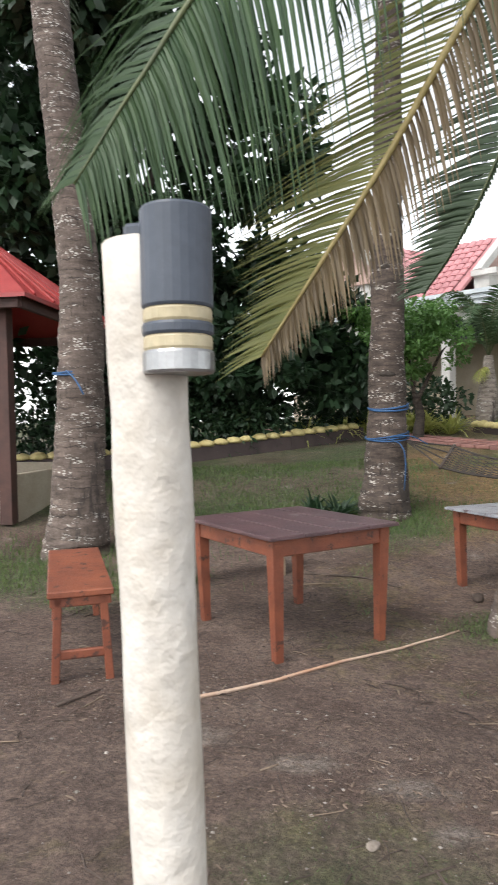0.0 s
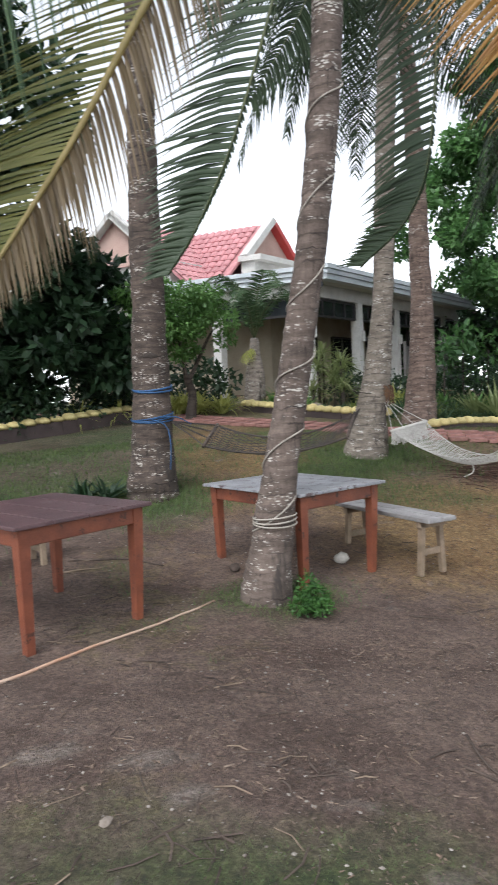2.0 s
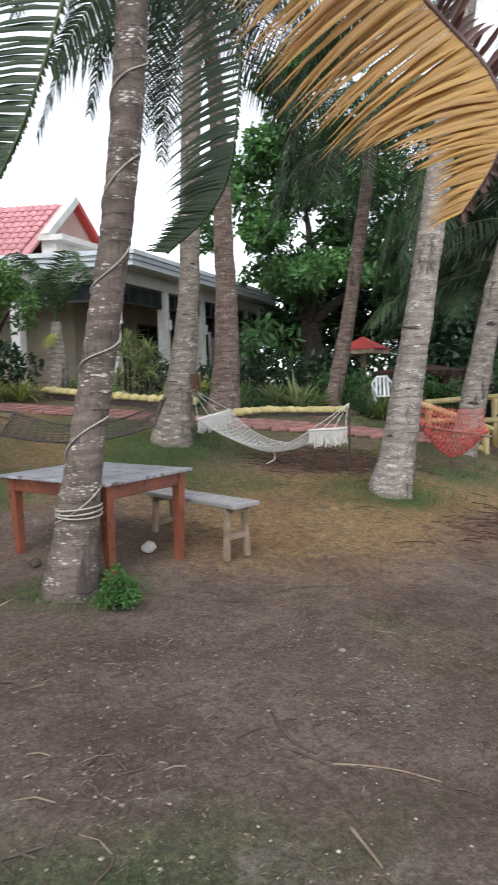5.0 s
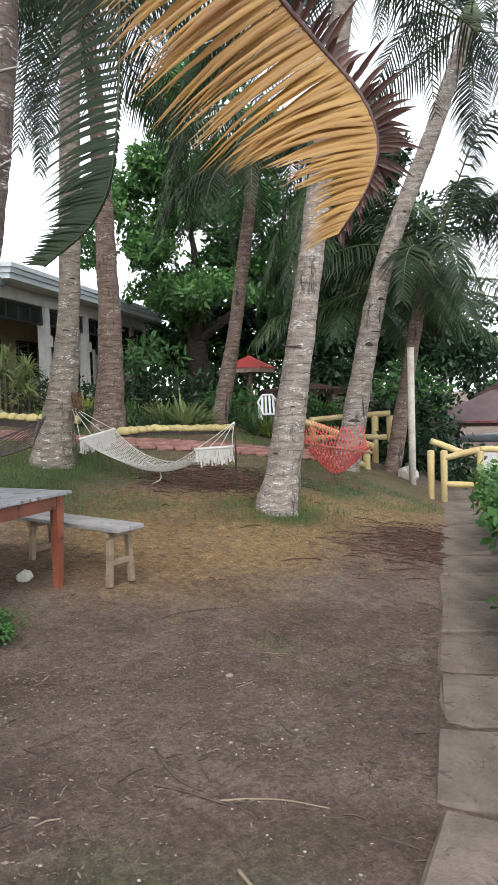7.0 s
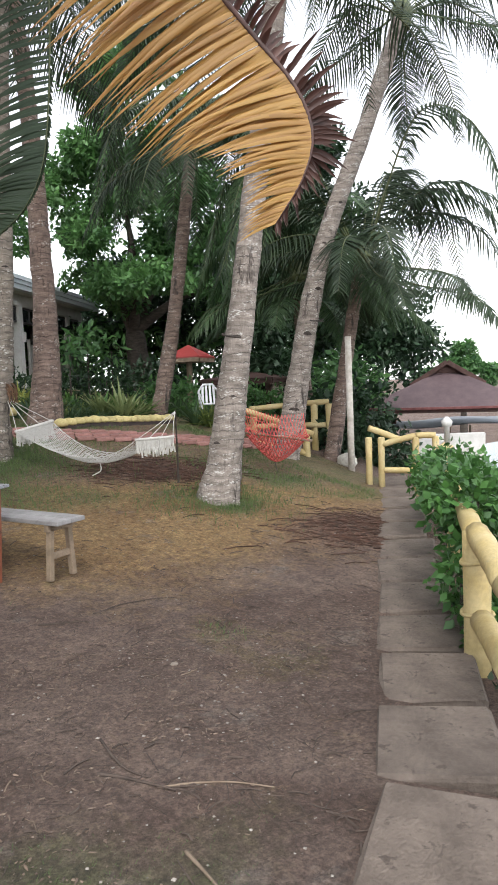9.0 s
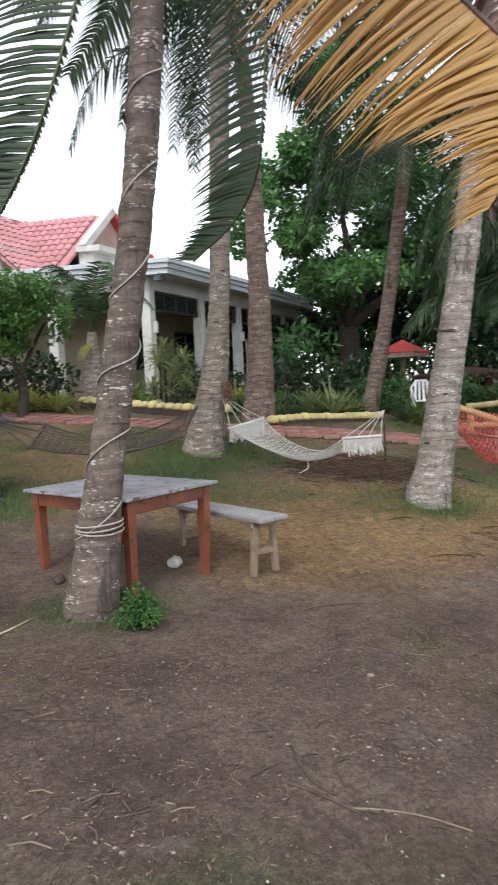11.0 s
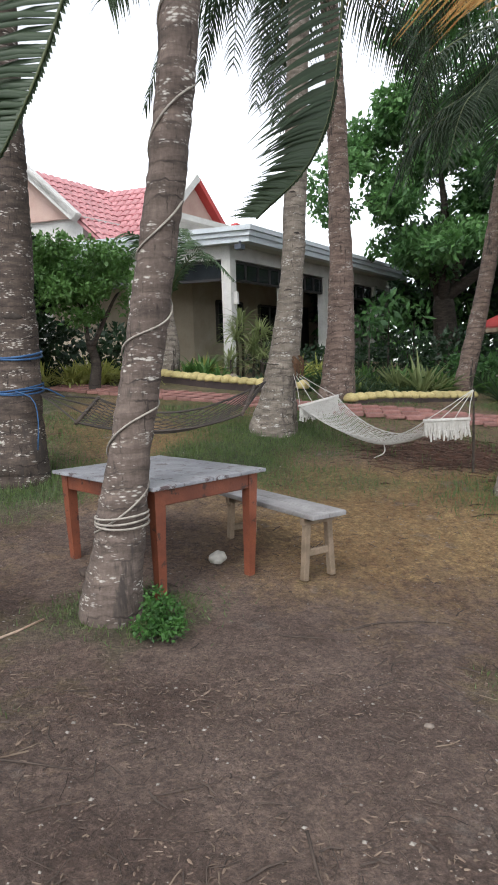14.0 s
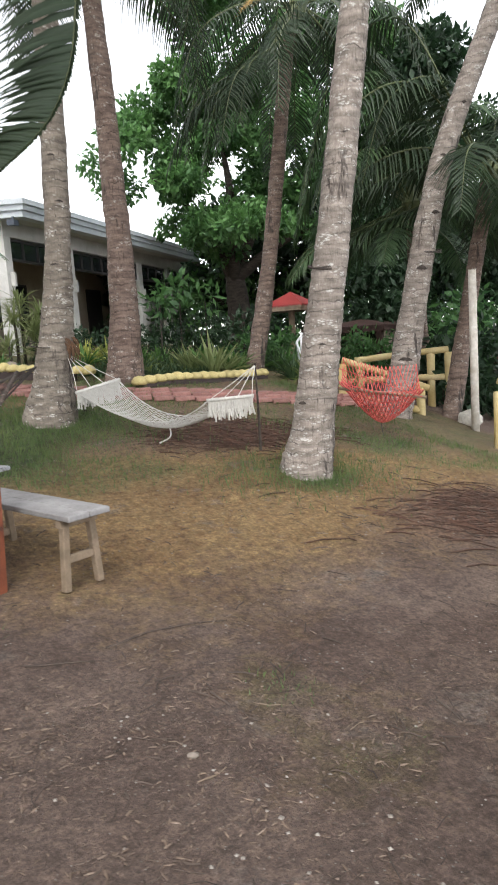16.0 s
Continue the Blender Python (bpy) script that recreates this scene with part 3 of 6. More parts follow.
palm_0 = palm("thick grey coconut palm by the open hut", [(-2.25, 6.5, .05), (-2.22, 6.5, .8), (-2.15, 6.5, 3.0), (-2.37, 6.45, 5.9)], (.38, .28, .21, .19), M["bark"], (-2.5, 6.4, 9.0), 10, 3.4, 11)

# low fronds over the walker
rf = random.Random(21)
palm_near = thing("coconut_palm", "leaning coconut palm with low yellowing fronds", "palm tree", Matrix.Translation((3.3, -2.0, -0.5)), "coconut palms")
off = Vector((3.3, -2.0, -0.5))
part("trunk", Geo().tube([p - off for p in curve([(3.3, -2.0, -0.7), (2.9, -0.9, 1.0), (2.2, 0.7, 2.9), (1.65, 1.7, 3.75)], 70)],
                         [0.17 * (1 + (0.04 if k % 2 else -0.02)) * (1 - 0.3 * k / 70) for k in range(70)], 16, wob=0.1), M["bark"], palm_near, smooth=True)
frond(palm_near, [Vector(p) - off for p in ((1.65, 1.72, 3.75), (1.3, 1.7, 3.2), (.97, 1.66, 2.7), (.68, 1.68, 2.22), (.47, 1.665, 1.9), (.31, 1.65, 1.66))], 130, 0.5, 0.012, 0.18,
      M["yellow_green"], M["rachis"], 0.02, sides=(1, 0.5), lean=0.95, pieces=True, rng=rf, up=(0, -1, 0.25), other_m=M["brown_frond"], sag=(1.0, 2.4))
frond(palm_near, [Vector(p) - off for p in ((1.6, 1.75, 3.7), (.9, 1.6, 3.3), (.3, 1.51, 2.75), (.03, 1.46, 2.38), (-.14, 1.41, 2.1))], 110, 0.42, 0.013, 0.9,
      M["palm_mid"], M["rachis_green"], 0.016, rng=rf, up=(0, -1, 0.3))
o1 = Vector((1.69, 4.43, -.05))
frond(palm_near, [Vector(p) - off for p in ((1.65, 1.72, 3.75), (2.05, 2.15, 3.78), (2.44, 2.33, 3.61), (2.73, 2.27, 3.3), (3.0, 2.18, 3.02), (3.14, 2.05, 2.78), (3.19, 1.99, 2.56), (3.14, 2.01, 2.36), (3.02, 2.08, 2.15))], 170,
      0.68, 0.0175, 0.22, M["golden"], M["rachis_dark"], 0.022, sides=(1, 0.34), thin=0.45, lean=-0.3, pieces=True, rng=rf, up=(-.5, -.62, -.08), other_m=M["dark_spike"], tip_lean=5.5, start=0.2)
frond(palm_1, [Vector(p) - o1 for p in ((2.4, 4.32, 6.4), (3.3, 5.2, 6.9), (4.08, 6.27, 5.9), (4.0, 6.3, 4.1), (3.78, 6.42, 3.3), (3.3, 6.62, 2.8))], 125, 1.0, 0.036, 0.3,
      M["green_frond"], M["rachis_green"], 0.02, sides=(1, 0.06), rng=rf, up=(0, -1, 0.2), lean=0.5, pieces=True)
frond(palm_1, [Vector(p) - o1 for p in ((2.4, 4.32, 6.4), (2.3, 4.1, 5.6), (1.97, 4.09, 4.4), (1.58, 4.17, 3.22), (1.3, 4.21, 2.62), (1.09, 4.24, 2.3))], 125, 0.72, 0.026, 0.3,
      M["green_frond"], M["rachis_green"], 0.018, sides=(1, 0.06), rng=rf, up=(0, -1, 0.2), lean=0.45, pieces=True)
frond(palm_1, [Vector(p) - o1 for p in ((2.4, 4.32, 6.4), (2.72, 5.0, 6.3), (2.68, 5.23, 5.5), (2.5, 5.24, 4.9), (2.27, 5.31, 4.45), (1.93, 5.42, 3.95))], 90, 0.5, 0.022, 0.7,
      M["green_frond"], M["rachis_green"], 0.018, rng=rf, up=(0, -1, 0.2))


# ---- tables and benches ----
def table(label, x, y, turn, a, b, top_m, drop=0.0):
    t = thing("table", label, "table", pose(x, y, ground(x, y) - drop, 0, 0, turn), "red wooden garden tables")
    for i in range(4):
        w = a / 4
        part("tabletop_board", Geo().box((-a / 2 + w * (i + 0.5), 0, 0.738), (w - 0.004, b, 0.024), None, 0.004), top_m, t)
    for s in (-1, 1):
        part("apron", Geo().box((s * (a / 2 - 0.07), 0, 0.67), (0.025, b - 0.16, 0.105)), M["wood_red"], t)
        part("apron", Geo().box((0, s * (b / 2 - 0.07), 0.67), (a - 0.16, 0.025, 0.105)), M["wood_red"], t)
        for q in (-1, 1):
            g = Geo().tube([(s * (a / 2 - 0.1), q * (b / 2 - 0.1), -0.06), (s * (a / 2 - 0.09), q * (b / 2 - 0.09), 0.45), (s * (a / 2 - 0.085), q * (b / 2 - 0.085), 0.725)], [0.036, 0.048, 0.054], 4)
            part("leg", g, M["wood_red"], t)
    return t


def bench(label, x, y, turn, length, width, height, top_m, leg_m, group, inset=0.14):
    t = thing("bench", label, "bench", pose(x, y, ground(x, y), 0, 0, turn), group)
    n = 2 if top_m is M["wood_grey"] else 1
    for i in range(n):
        w = width / n
        part("seat_board", Geo().box((0, -width / 2 + w * (i + 0.5), height - 0.018), (length, w - 0.006, 0.036), None, 0.005), top_m, t)
    for s in (-1, 1):
        x0 = s * (length / 2 - inset)
        part("apron", Geo().box((x0, 0, height - 0.065), (0.05, width - 0.03, 0.055)), leg_m, t)
        for q in (-1, 1):
            part("leg", Geo().beam((x0, q * (width / 2 - 0.03), -0.05), (x0, q * (width / 2 - 0.06), height - 0.04), 0.05, 0.045), leg_m, t)
        part("stretcher", Geo().box((x0, 0, 0.14), (0.03, width - 0.08, 0.05)), leg_m, t)
    return t


table("square table with faded maroon top and red-stained legs", 0.163, 4.28, 38.8, 1.0, 1.12, M["wood_top"], 0.0)
table("square table with grey reflection painted on its stained top beside a palm trunk", 2.1, 5.18, 29, 0.97, 1.22, M["wood_top_reflection"], 0.045)
bench("weathered grey plank bench on pale rough legs", 2.98, 5.2, -72, 1.25, 0.3, 0.43, M["wood_grey"], M["wood_pale"], "plank benches")
bench("weathered grey plank bench behind a table", -0.45, 5.45, 30, 1.2, 0.3, 0.45, M["wood_grey"], M["wood_pale"], "plank benches")
bench("narrow red-stained wooden bench beside a palm", -1.15, 3.8, 114, 1.32, 0.36, 0.5, M["wood_red"], M["wood_red"], "red benches", 0.05)

# ---- lamp post ----
post = thing("lamp_post", "whitewashed rough concrete post with a grey wall lamp", "lamp post", Matrix.Translation((0.272, 0.744, ground(0.272, 0.744))))
part("post", Geo().tube([(0, 0, -0.2)] + [(-0.038 * k / 20, 0, 1.755 * k / 20) for k in range(1, 21)], [0.062] + [0.057 + 0.00025 * k + 0.003 * noise.noise(Vector((0, 0, k * 0.9))) for k in range(20)], 14, wob=0.06), M["post"], post, smooth=True)
lamp = thing("wall_lamp", "dark grey cylinder lamp with cream and silver bands, unlit", "lamp", Matrix.Translation((0.299, 0.70, 1.545)))


def band(name, z0, z1, r, m, label=""):
    part(name, Geo().tube([(0, 0, z0), (0, 0, z0 + .004), (0, 0, z1 - .004), (0, 0, z1)], [r - .002, r, r, r - .002], 28), m, lamp, label, smooth=False)


M["silver"] = surf("brushed_silver_metal", (0.35, 0.36, 0.37), (0.5, 0.5, 0.5), 10, 0.35, 0.05, metal=0.8)
M["cream_band"] = surf("cream_plastic_band", (0.5, 0.42, 0.26), (0.62, 0.54, 0.36), 10, 0.4, 0.0)
band("shade", 0.095, 0.24, 0.053, M["lamp_grey"])
band("light_band", 0.073, 0.095, 0.051, M["cream_band"], "cream plastic band")
band("middle_band", 0.055, 0.073, 0.053, M["lamp_grey"])
band("light_band", 0.033, 0.055, 0.051, M["cream_band"], "cream plastic band")
band("bottom_ring", 0.0, 0.033, 0.053, M["silver"], "silver ring")
part("bracket", Geo().box((-0.052, 0.02, 0.165), (0.05, 0.07, 0.115)), M["lamp_grey"], lamp)

# ---- the bungalow ----
HC, HR, HL = Vector((5.955, 16.316, 0)), Vector((.755, .659, 0)), Vector((-.829, .558, 0))
house = thing("house", "white bungalow with red tiled gables and deep veranda", "house", Matrix.Translation((HC.x, HC.y, 1.4)))


def hp(u, v, z):
    return HR * u + HL * v + Vector((0, 0, z - 1.4))


def hbox(geo, u0, u1, v0, v1, z0, z1):
    c = [hp(u, v, z) for z in (z0, z1) for u, v in ((u0, v0), (u1, v0), (u1, v1), (u0, v1))]
    return geo.add(c, [(3, 2, 1, 0), (4, 5, 6, 7), (0, 1, 5, 4), (1, 2, 6, 5), (2, 3, 7, 6), (3, 0, 4, 7)])


EU = 10.55
# stepped fascia all round the veranda roof
for k, (z0, z1, o) in enumerate(((4.42, 4.56, 0.0), (4.56, 4.68, -0.05), (4.68, 4.8, -0.1))):
    part("fascia", hbox(Geo(), o, EU, o, 0.25, z0, z1 - 0.006), M["fascia"], house)
    part("fascia", hbox(Geo(), o, 0.25, 0.25, 9.0, z0, z1 - 0.006), M["fascia"], house)
part("roof_slab", hbox(Geo(), 0.25, EU, 0.25, 9.0, 4.45, 4.62), M["white"], house)
part("beam", hbox(Geo(), 0.3, 10.4, 0.68, 0.92, 4.1, 4.448), M["white"], house)
part("beam", hbox(Geo(), 0.3, 0.54, 0.92, 8.5, 4.1, 4.448), M["white"], house)
for u in (0.42, 3.05, 5.5, 7.1, 9.25):
    part("column", hbox(Geo(), u - 0.12, u + 0.12, 0.68, 0.92, 1.2, 4.1), M["white"], house)
    part("column_lamp", hbox(Geo(), u - 0.02, u + 0.05, 0.58, 0.675, 3.0, 3.3), M["white"], house)
for v in (3.4, 6.2):
    part("column", hbox(Geo(), 0.3, 0.54, v - 0.12, v + 0.12, 1.2, 4.1), M["white"], house)
part("wall", hbox(Geo(), 2.2, 11.2, 3.0, 3.2, 1.2, 4.45), M["cream"], house)
part("wall", hbox(Geo(), 2.2, 2.4, 3.2, 9.0, 1.2, 4.45), M["cream"], house)
part("wall", hbox(Geo(), 10.42, 11.2, 0.9, 3.0, 1.2, 4.45), M["white"], house)
part("wall", hbox(Geo(), 7.2, 10.4, 1.2, 1.3, 2.0, 3.2), M["white"], house)
part("floor_slab", hbox(Geo(), 0.2, 11.2, 0.55, 9.0, 0.9, 1.42), M["cream"], house)
part("wall", hbox(Geo(), 0.3, 0.5, 3.6, 8.6, 1.42, 2.35), M["cream"], house, "low cream balustrade wall")


def panes(u0, u1, z0, z1, n, v=0.8):
    w = part("window", hbox(Geo(), u0, u1, v - 0.01, v + 0.01, z0, z1), M["glass"], house, "dark louvred glass in black frames")
    for k in range(n + 1):
        u = u0 + (u1 - u0) * k / n
        part("mullion", hbox(Geo(), u - 0.03, u + 0.03, v - 0.04, v + 0.04, z0, z1), M["frame_black"], w)
    for z in (z0, z1):
        part("window_rail", hbox(Geo(), u0, u1, v - 0.045, v + 0.045, z - 0.03, z + 0.03), M["frame_black"], w)


for u0, u1, n in ((0.56, 2.9, 4), (3.2, 5.36, 4), (5.64, 6.96, 2), (7.24, 9.1, 3), (9.4, 10.4, 2)):
    panes(u0, u1, 3.62, 4.06, n)
panes(7.24, 9.1, 3.05, 3.55, 2, 1.15)
panes(3.3, 4.6, 2.2, 3.4, 2, 2.96)
panes(5.6, 6.8, 2.2, 3.4, 2, 2.96)
part("door", hbox(Geo(), 8.0, 8.9, 2.95, 3.0, 1.42, 3.5), M["frame_black"], house)
for v0, v1 in ((1.0, 3.25), (3.55, 6.0)):
    w = part("window", hbox(Geo(), 0.41, 0.43, v0, v1, 3.62, 4.06), M["glass"], house, "dark clerestory glass")
    for z in (3.62, 4.06):
        part("window_rail", hbox(Geo(), 0.38, 0.46, v0, v1, z - 0.03, z + 0.03), M["frame_black"], w)

flood = part("flood_lamp", hbox(Geo(), -.12, .06, .14, .3, 4.24, 4.36), M["lamp_grey"], house, "small grey flood lamp under the eave")
part("bracket", hbox(Geo(), -.03, .0, .2, .24, 4.36, 4.44), M["lamp_grey"], flood)

# roofs: three gables of barrel tiles
tile_me = Geo()
ns = 5
for i in (0, 1):
    for k in range(ns + 1):
        a = math.pi * k / ns
        tile_me.v.append((-math.cos(a) * (0.125 - 0.01 * i), 0.36 * i, 0.05 * math.sin(a) + 0.03 * (1 - i)))
tile_me.f = [(k, k + 1, ns + 2 + k, ns + 1 + k) for k in range(ns)] + [tuple(range(ns, -1, -1))]
tile_me = tile_me.mesh("roof_tile")
tile_me.materials.append(M["tile"])


def slope(o, along, upward, keep, name="roof_slope"):
    """A plane of tiles from the eave's corner o."""
    base = part(name, Geo().add([o, o + along, o + along + upward, o + upward, o + Vector((0, 0, -.1)), o + along + Vector((0, 0, -.1)), o + along + upward + Vector((0, 0, -.1)), o + upward + Vector((0, 0, -.1))],
                                [(0, 1, 2, 3), (7, 6, 5, 4), (0, 4, 5, 1), (1, 5, 6, 2), (2, 6, 7, 3), (3, 7, 4, 0)]), M["tile"], house)
    a, s = along.normalized(), upward.normalized()
    nrm = a.cross(s).normalized()
    turn = Matrix((a, s, nrm)).transposed().to_4x4()
    for j in range(int(upward.length / 0.3)):
        for i in range(int(along.length / 0.245)):
            p = o + a * (0.245 * (i + 0.5)) + s * (0.3 * j) + nrm * 0.01
            if keep(p):
                part("roof_tile", tile_me, None, base, at=Matrix.Translation(p) @ turn)
    return base


AZ, EZ, RUN = 6.96, 4.86, 2.3
ua, vb = 3.68, 6.7
slope(hp(ua - RUN, vb, EZ) + HL * 0.9, -HL * (vb - 3.94 + 0.9), HR * RUN + Vector((0, 0, AZ - EZ)), lambda p: True)
slope(hp(ua + RUN, 3.94, EZ), HL * 3.6, -HR * RUN + Vector((0, 0, AZ - EZ)), lambda p: False)
slope(hp(0.5, vb - RUN, EZ), HR * 2.6, HL * RUN + Vector((0, 0, AZ + .04 - EZ)), lambda p: True)
slope(hp(ua, vb - RUN * .3, AZ - .6), HR * 5.0, HL * RUN * .3 + Vector((0, 0, .64)), lambda p: True)
slope(hp(9.0, vb + RUN, EZ), -HR * 8.5, -HL * RUN + Vector((0, 0, AZ + .04 - EZ)), lambda p: False)


def gable_end(o, side, out, half, rise, depth, label, edge="barge"):
    """The end of a gable: rendered face set back, barge boards proud of it."""
    f = part("gable_wall", Geo().add([o - side * half - Vector((0, 0, rise)), o + side * half - Vector((0, 0, rise)), o, o - side * half - out * .1 - Vector((0, 0, rise)), o + side * half - out * .1 - Vector((0, 0, rise)), o - out * .1],
                                     [(0, 1, 2), (5, 4, 3), (0, 3, 4, 1), (1, 4, 5, 2), (2, 5, 3, 0)]), M["gable"], house, label)
    for s in (-1, 1):
        a, b = o + out * depth / 2 + Vector((0, 0, .06)), o + side * s * half * 1.08 - Vector((0, 0, rise * 1.02)) + out * depth / 2
        part("barge_board", Geo().beam(a, b, depth, 0.16, 0.01), M[edge], f)
    return f


M["gable"] = surf("pink_beige_render", (0.5, 0.33, 0.28), (0.6, 0.43, 0.37), 2, 0.8, 0.1)
gable_end(hp(ua, 3.9, AZ), HR, -HL, 1.3, 1.2, 0.28, "pinkish rendered gable face")
part("wall", hbox(Geo(), 0.62, 3.4, 5.05, 8.4, 4.6, 5.6), M["white"], house)
part("gable_soffit", hbox(Geo(), ua - 1.5, ua + 1.5, 3.2, 3.94, 5.6, 5.76), M["white"], house)
part("gable_soffit", hbox(Geo(), ua - 1.35, ua + 1.4, 3.5, 3.94, 4.62, 5.6), M["white"], house)
part("barge_board", Geo().beam(hp(ua, 3.75, AZ + .1), hp(ua - 1.45, 3.75, AZ - 1.25), 0.3, 0.2), M["white"], house, "white barge board")
gable_end(hp(0.5, vb, AZ + .04), HL, -HR, 1.6, 1.45, 0.3, "pinkish rendered gable face", "white")
part("barge_board", Geo().beam(hp(0.35, vb, AZ + .14), hp(0.35, vb - 1.7, AZ - 1.45), 0.3, 0.25), M["white"], house, "white barge board")
gable_end(hp(7.6, 5.0, 6.35), HR, -HL, 0.7, 0.7, 0.25, "pinkish rendered gable face")
slope(hp(7.6 - 1.6, 8.2, 4.9), -HL * 3.2, HR * 1.6 + Vector((0, 0, 1.45)), lambda p: True)

# ---- foliage ----
def cloud(name, blobs, count, size, material, label, category, seed, kind="", trunk=None, long=1.6, parent=None):
    """A crown or shrub of many small leaves over uneven clumps."""
    r = np.random.RandomState(seed)
    b = np.array(blobs, float)
    wts = b[:, 3] * b[:, 4] + b[:, 3] * b[:, 3]
    pick = r.choice(len(b), count, p=wts / wts.sum())
    d = r.normal(size=(count, 3))
    d /= np.linalg.norm(d, axis=1)[:, None]
    lump = 1 + 0.28 * np.sin(d[:, 0] * 5 + pick * 1.7) * np.sin(d[:, 1] * 6 + pick) + 0.2 * np.sin(d[:, 2] * 9 + d[:, 0] * 7)
    rad = lump * (0.45 + 0.55 * r.rand(count) ** 0.45)
    p = b[pick, :3] + d * rad[:, None] * np.c_[b[pick, 3], b[pick, 3], b[pick, 4]]
    way = d * 0.6 + r.normal(size=(count, 3)) * 0.7 + [0, 0, -0.25]
    way /= np.linalg.norm(way, axis=1)[:, None]
    side = np.cross(way, r.normal(size=(count, 3)) * 0.6 + [0, 0, 1])
    side /= np.linalg.norm(side, axis=1)[:, None] + 1e-9
    s = size * (0.6 + 0.8 * r.rand(count))[:, None]
    v = np.stack([p, p + way * s * long * .45 + side * s * 0.42, p + way * s * long, p + way * s * long * .45 - side * s * 0.42], 1).reshape(-1, 3)
    me = bpy.data.meshes.new(name)
    me.from_pydata(v.tolist(), [], np.arange(count * 4).reshape(-1, 4).tolist())
    me.materials.append(material)
    if parent:
        ob = new(name, me)
        ob.parent = parent
        return tagged(ob, kind=kind)
    return tagged(new(name, me), label, category, kind=kind)


def tree(label, base, limbs, blobs, count, size, leaf, bark, seed, r0):
    t = thing("tree", label, "tree", Matrix.Translation(base))
    rt = random.Random(seed)
    clumps = []
    for x, y, z, r, h in blobs:
        for k in range(11):
            d = Vector((rt.gauss(0, 1), rt.gauss(0, 1), rt.gauss(0.2, 1))).normalized()
            q = rt.uniform(.3, .48)
            clumps.append((x + d.x * r * .8, y + d.y * r * .8, z + d.z * h * .85, r * q, h * q * .8))
    blobs = clumps
    b = Vector(base)
    fork = Vector(limbs[0])
    part("trunk", Geo().tube([p - b for p in curve([b - Vector((0, 0, .3)), b.lerp(fork, .5) + Vector((.1, .05, 0)), fork], 12)], [r0 * (1.5 - 0.7 * k / 11) for k in range(12)], 12, wob=0.25), bark, t, smooth=True)
    for l in limbs[1:]:
        e = Vector(l)
        part("limb", Geo().tube([p - b for p in curve([fork - Vector((0, 0, .2)), fork.lerp(e, .5) + Vector((.15, -.1, .25)), e], 10)], [r0 * (0.62 - 0.55 * k / 9) for k in range(10)], 8), bark, t, smooth=True)
    cloud("crown", [(x - b.x, y - b.y, z - b.z, r, h) for x, y, z, r, h in blobs], count, size, leaf, "", "", seed, "stuff", parent=t)
    return t


tree("large broad-leaved tree shading the bungalow's end", (13.6, 20.2, 1.3), ((13.4, 20, 3.6), (10.8, 20.2, 6.5), (12.5, 19, 8), (15, 19, 7.5), (15.5, 18, 4.8), (12.2, 18.5, 4.6)),
     ((10.6, 20.4, 6.8, 1.5, 1.3), (11.6, 20, 8.2, 1.5, 1.3), (13, 19.4, 9.2, 1.9, 1.5), (12.6, 19, 6.6, 1.8, 1.1), (14.6, 18.8, 7.6, 1.9, 1.5), (15.6, 18, 5.6, 1.6, 1.2), (13.2, 18.6, 4.6, 1.4, .9), (16, 17.5, 8.8, 2.2, 1.6), (11.6, 19.8, 5.0, 1.1, .8), (13.8, 19, 11, 2.2, 1.2)),
     46000, 0.125, M["tree_leaf"], M["bark_dark"], 5, 0.35)
tree("dense dark tree at the garden's far side", (18.5, 17, .6), ((18.3, 17, 3), (17, 17, 6), (19.5, 16, 7), (20, 15.5, 4)),
     ((17.4, 17.2, 6.2, 2.2, 1.8), (19.2, 16.4, 5.0, 2.2, 2), (20.2, 15.2, 4.0, 1.8, 2.0), (18.4, 16.5, 8.4, 2.4, 1.8), (17.4, 16.4, 3.2, 1.8, 1.6), (20.8, 14.4, 2.6, 1.5, 1.5), (15.8, 15.6, 2.6, 1.2, 1.2)), 30000, 0.15, M["dark_leaf"], M["bark_dark"], 6, 0.3)
tree("dark bushy tree above the planter", (-1.4, 14.2, 1.0), ((-1.3, 14, 2.2), (-2.6, 14, 3.2), (-.4, 13.8, 3.4), (-1.4, 13.4, 4.4)),
     ((-.7, 13.6, 4.35, .9, .8), (.15, 13.6, 3.7, .8, .7), (-1.6, 13.6, 3.6, 1.3, 1.1), (-.5, 13.4, 3.1, 1.1, 1.0), (-2.8, 13.8, 3.2, 1.2, 1.1), (.4, 13.6, 2.6, .8, .8), (-1.2, 13.4, 2.3, 1.3, .8), (-3.6, 13.6, 2.2, 1.2, .9)), 20000, 0.15, M["dark_leaf"], M["bark_dark"], 7, 0.16)
tree("tall dark trees behind the open hut", (-4.5, 13, .9), ((-4.4, 12.8, 3.5), (-6, 12, 6.5), (-3.2, 12.6, 7), (-2, 12, 8)),
     ((-3.2, 12.8, 4.9, 1.4, 1.0), (-4.6, 12.6, 4.4, 1.3, 1.0), (-5.2, 12.2, 5.5, 2.0, 1.6), (-3.4, 12.4, 6.5, 1.9, 1.5), (-4.6, 12, 8.6, 2.4, 1.6), (-2.2, 12.4, 8.0, 1.6, 1.3), (-6.6, 11.5, 7, 2, 2), (-1.0, 12.4, 6.6, 1.3, 1.1), (-6.2, 12.2, 3.2, 2, 1.4)), 34000, 0.17, M["dark_leaf"], M["bark_dark"], 8, 0.3)
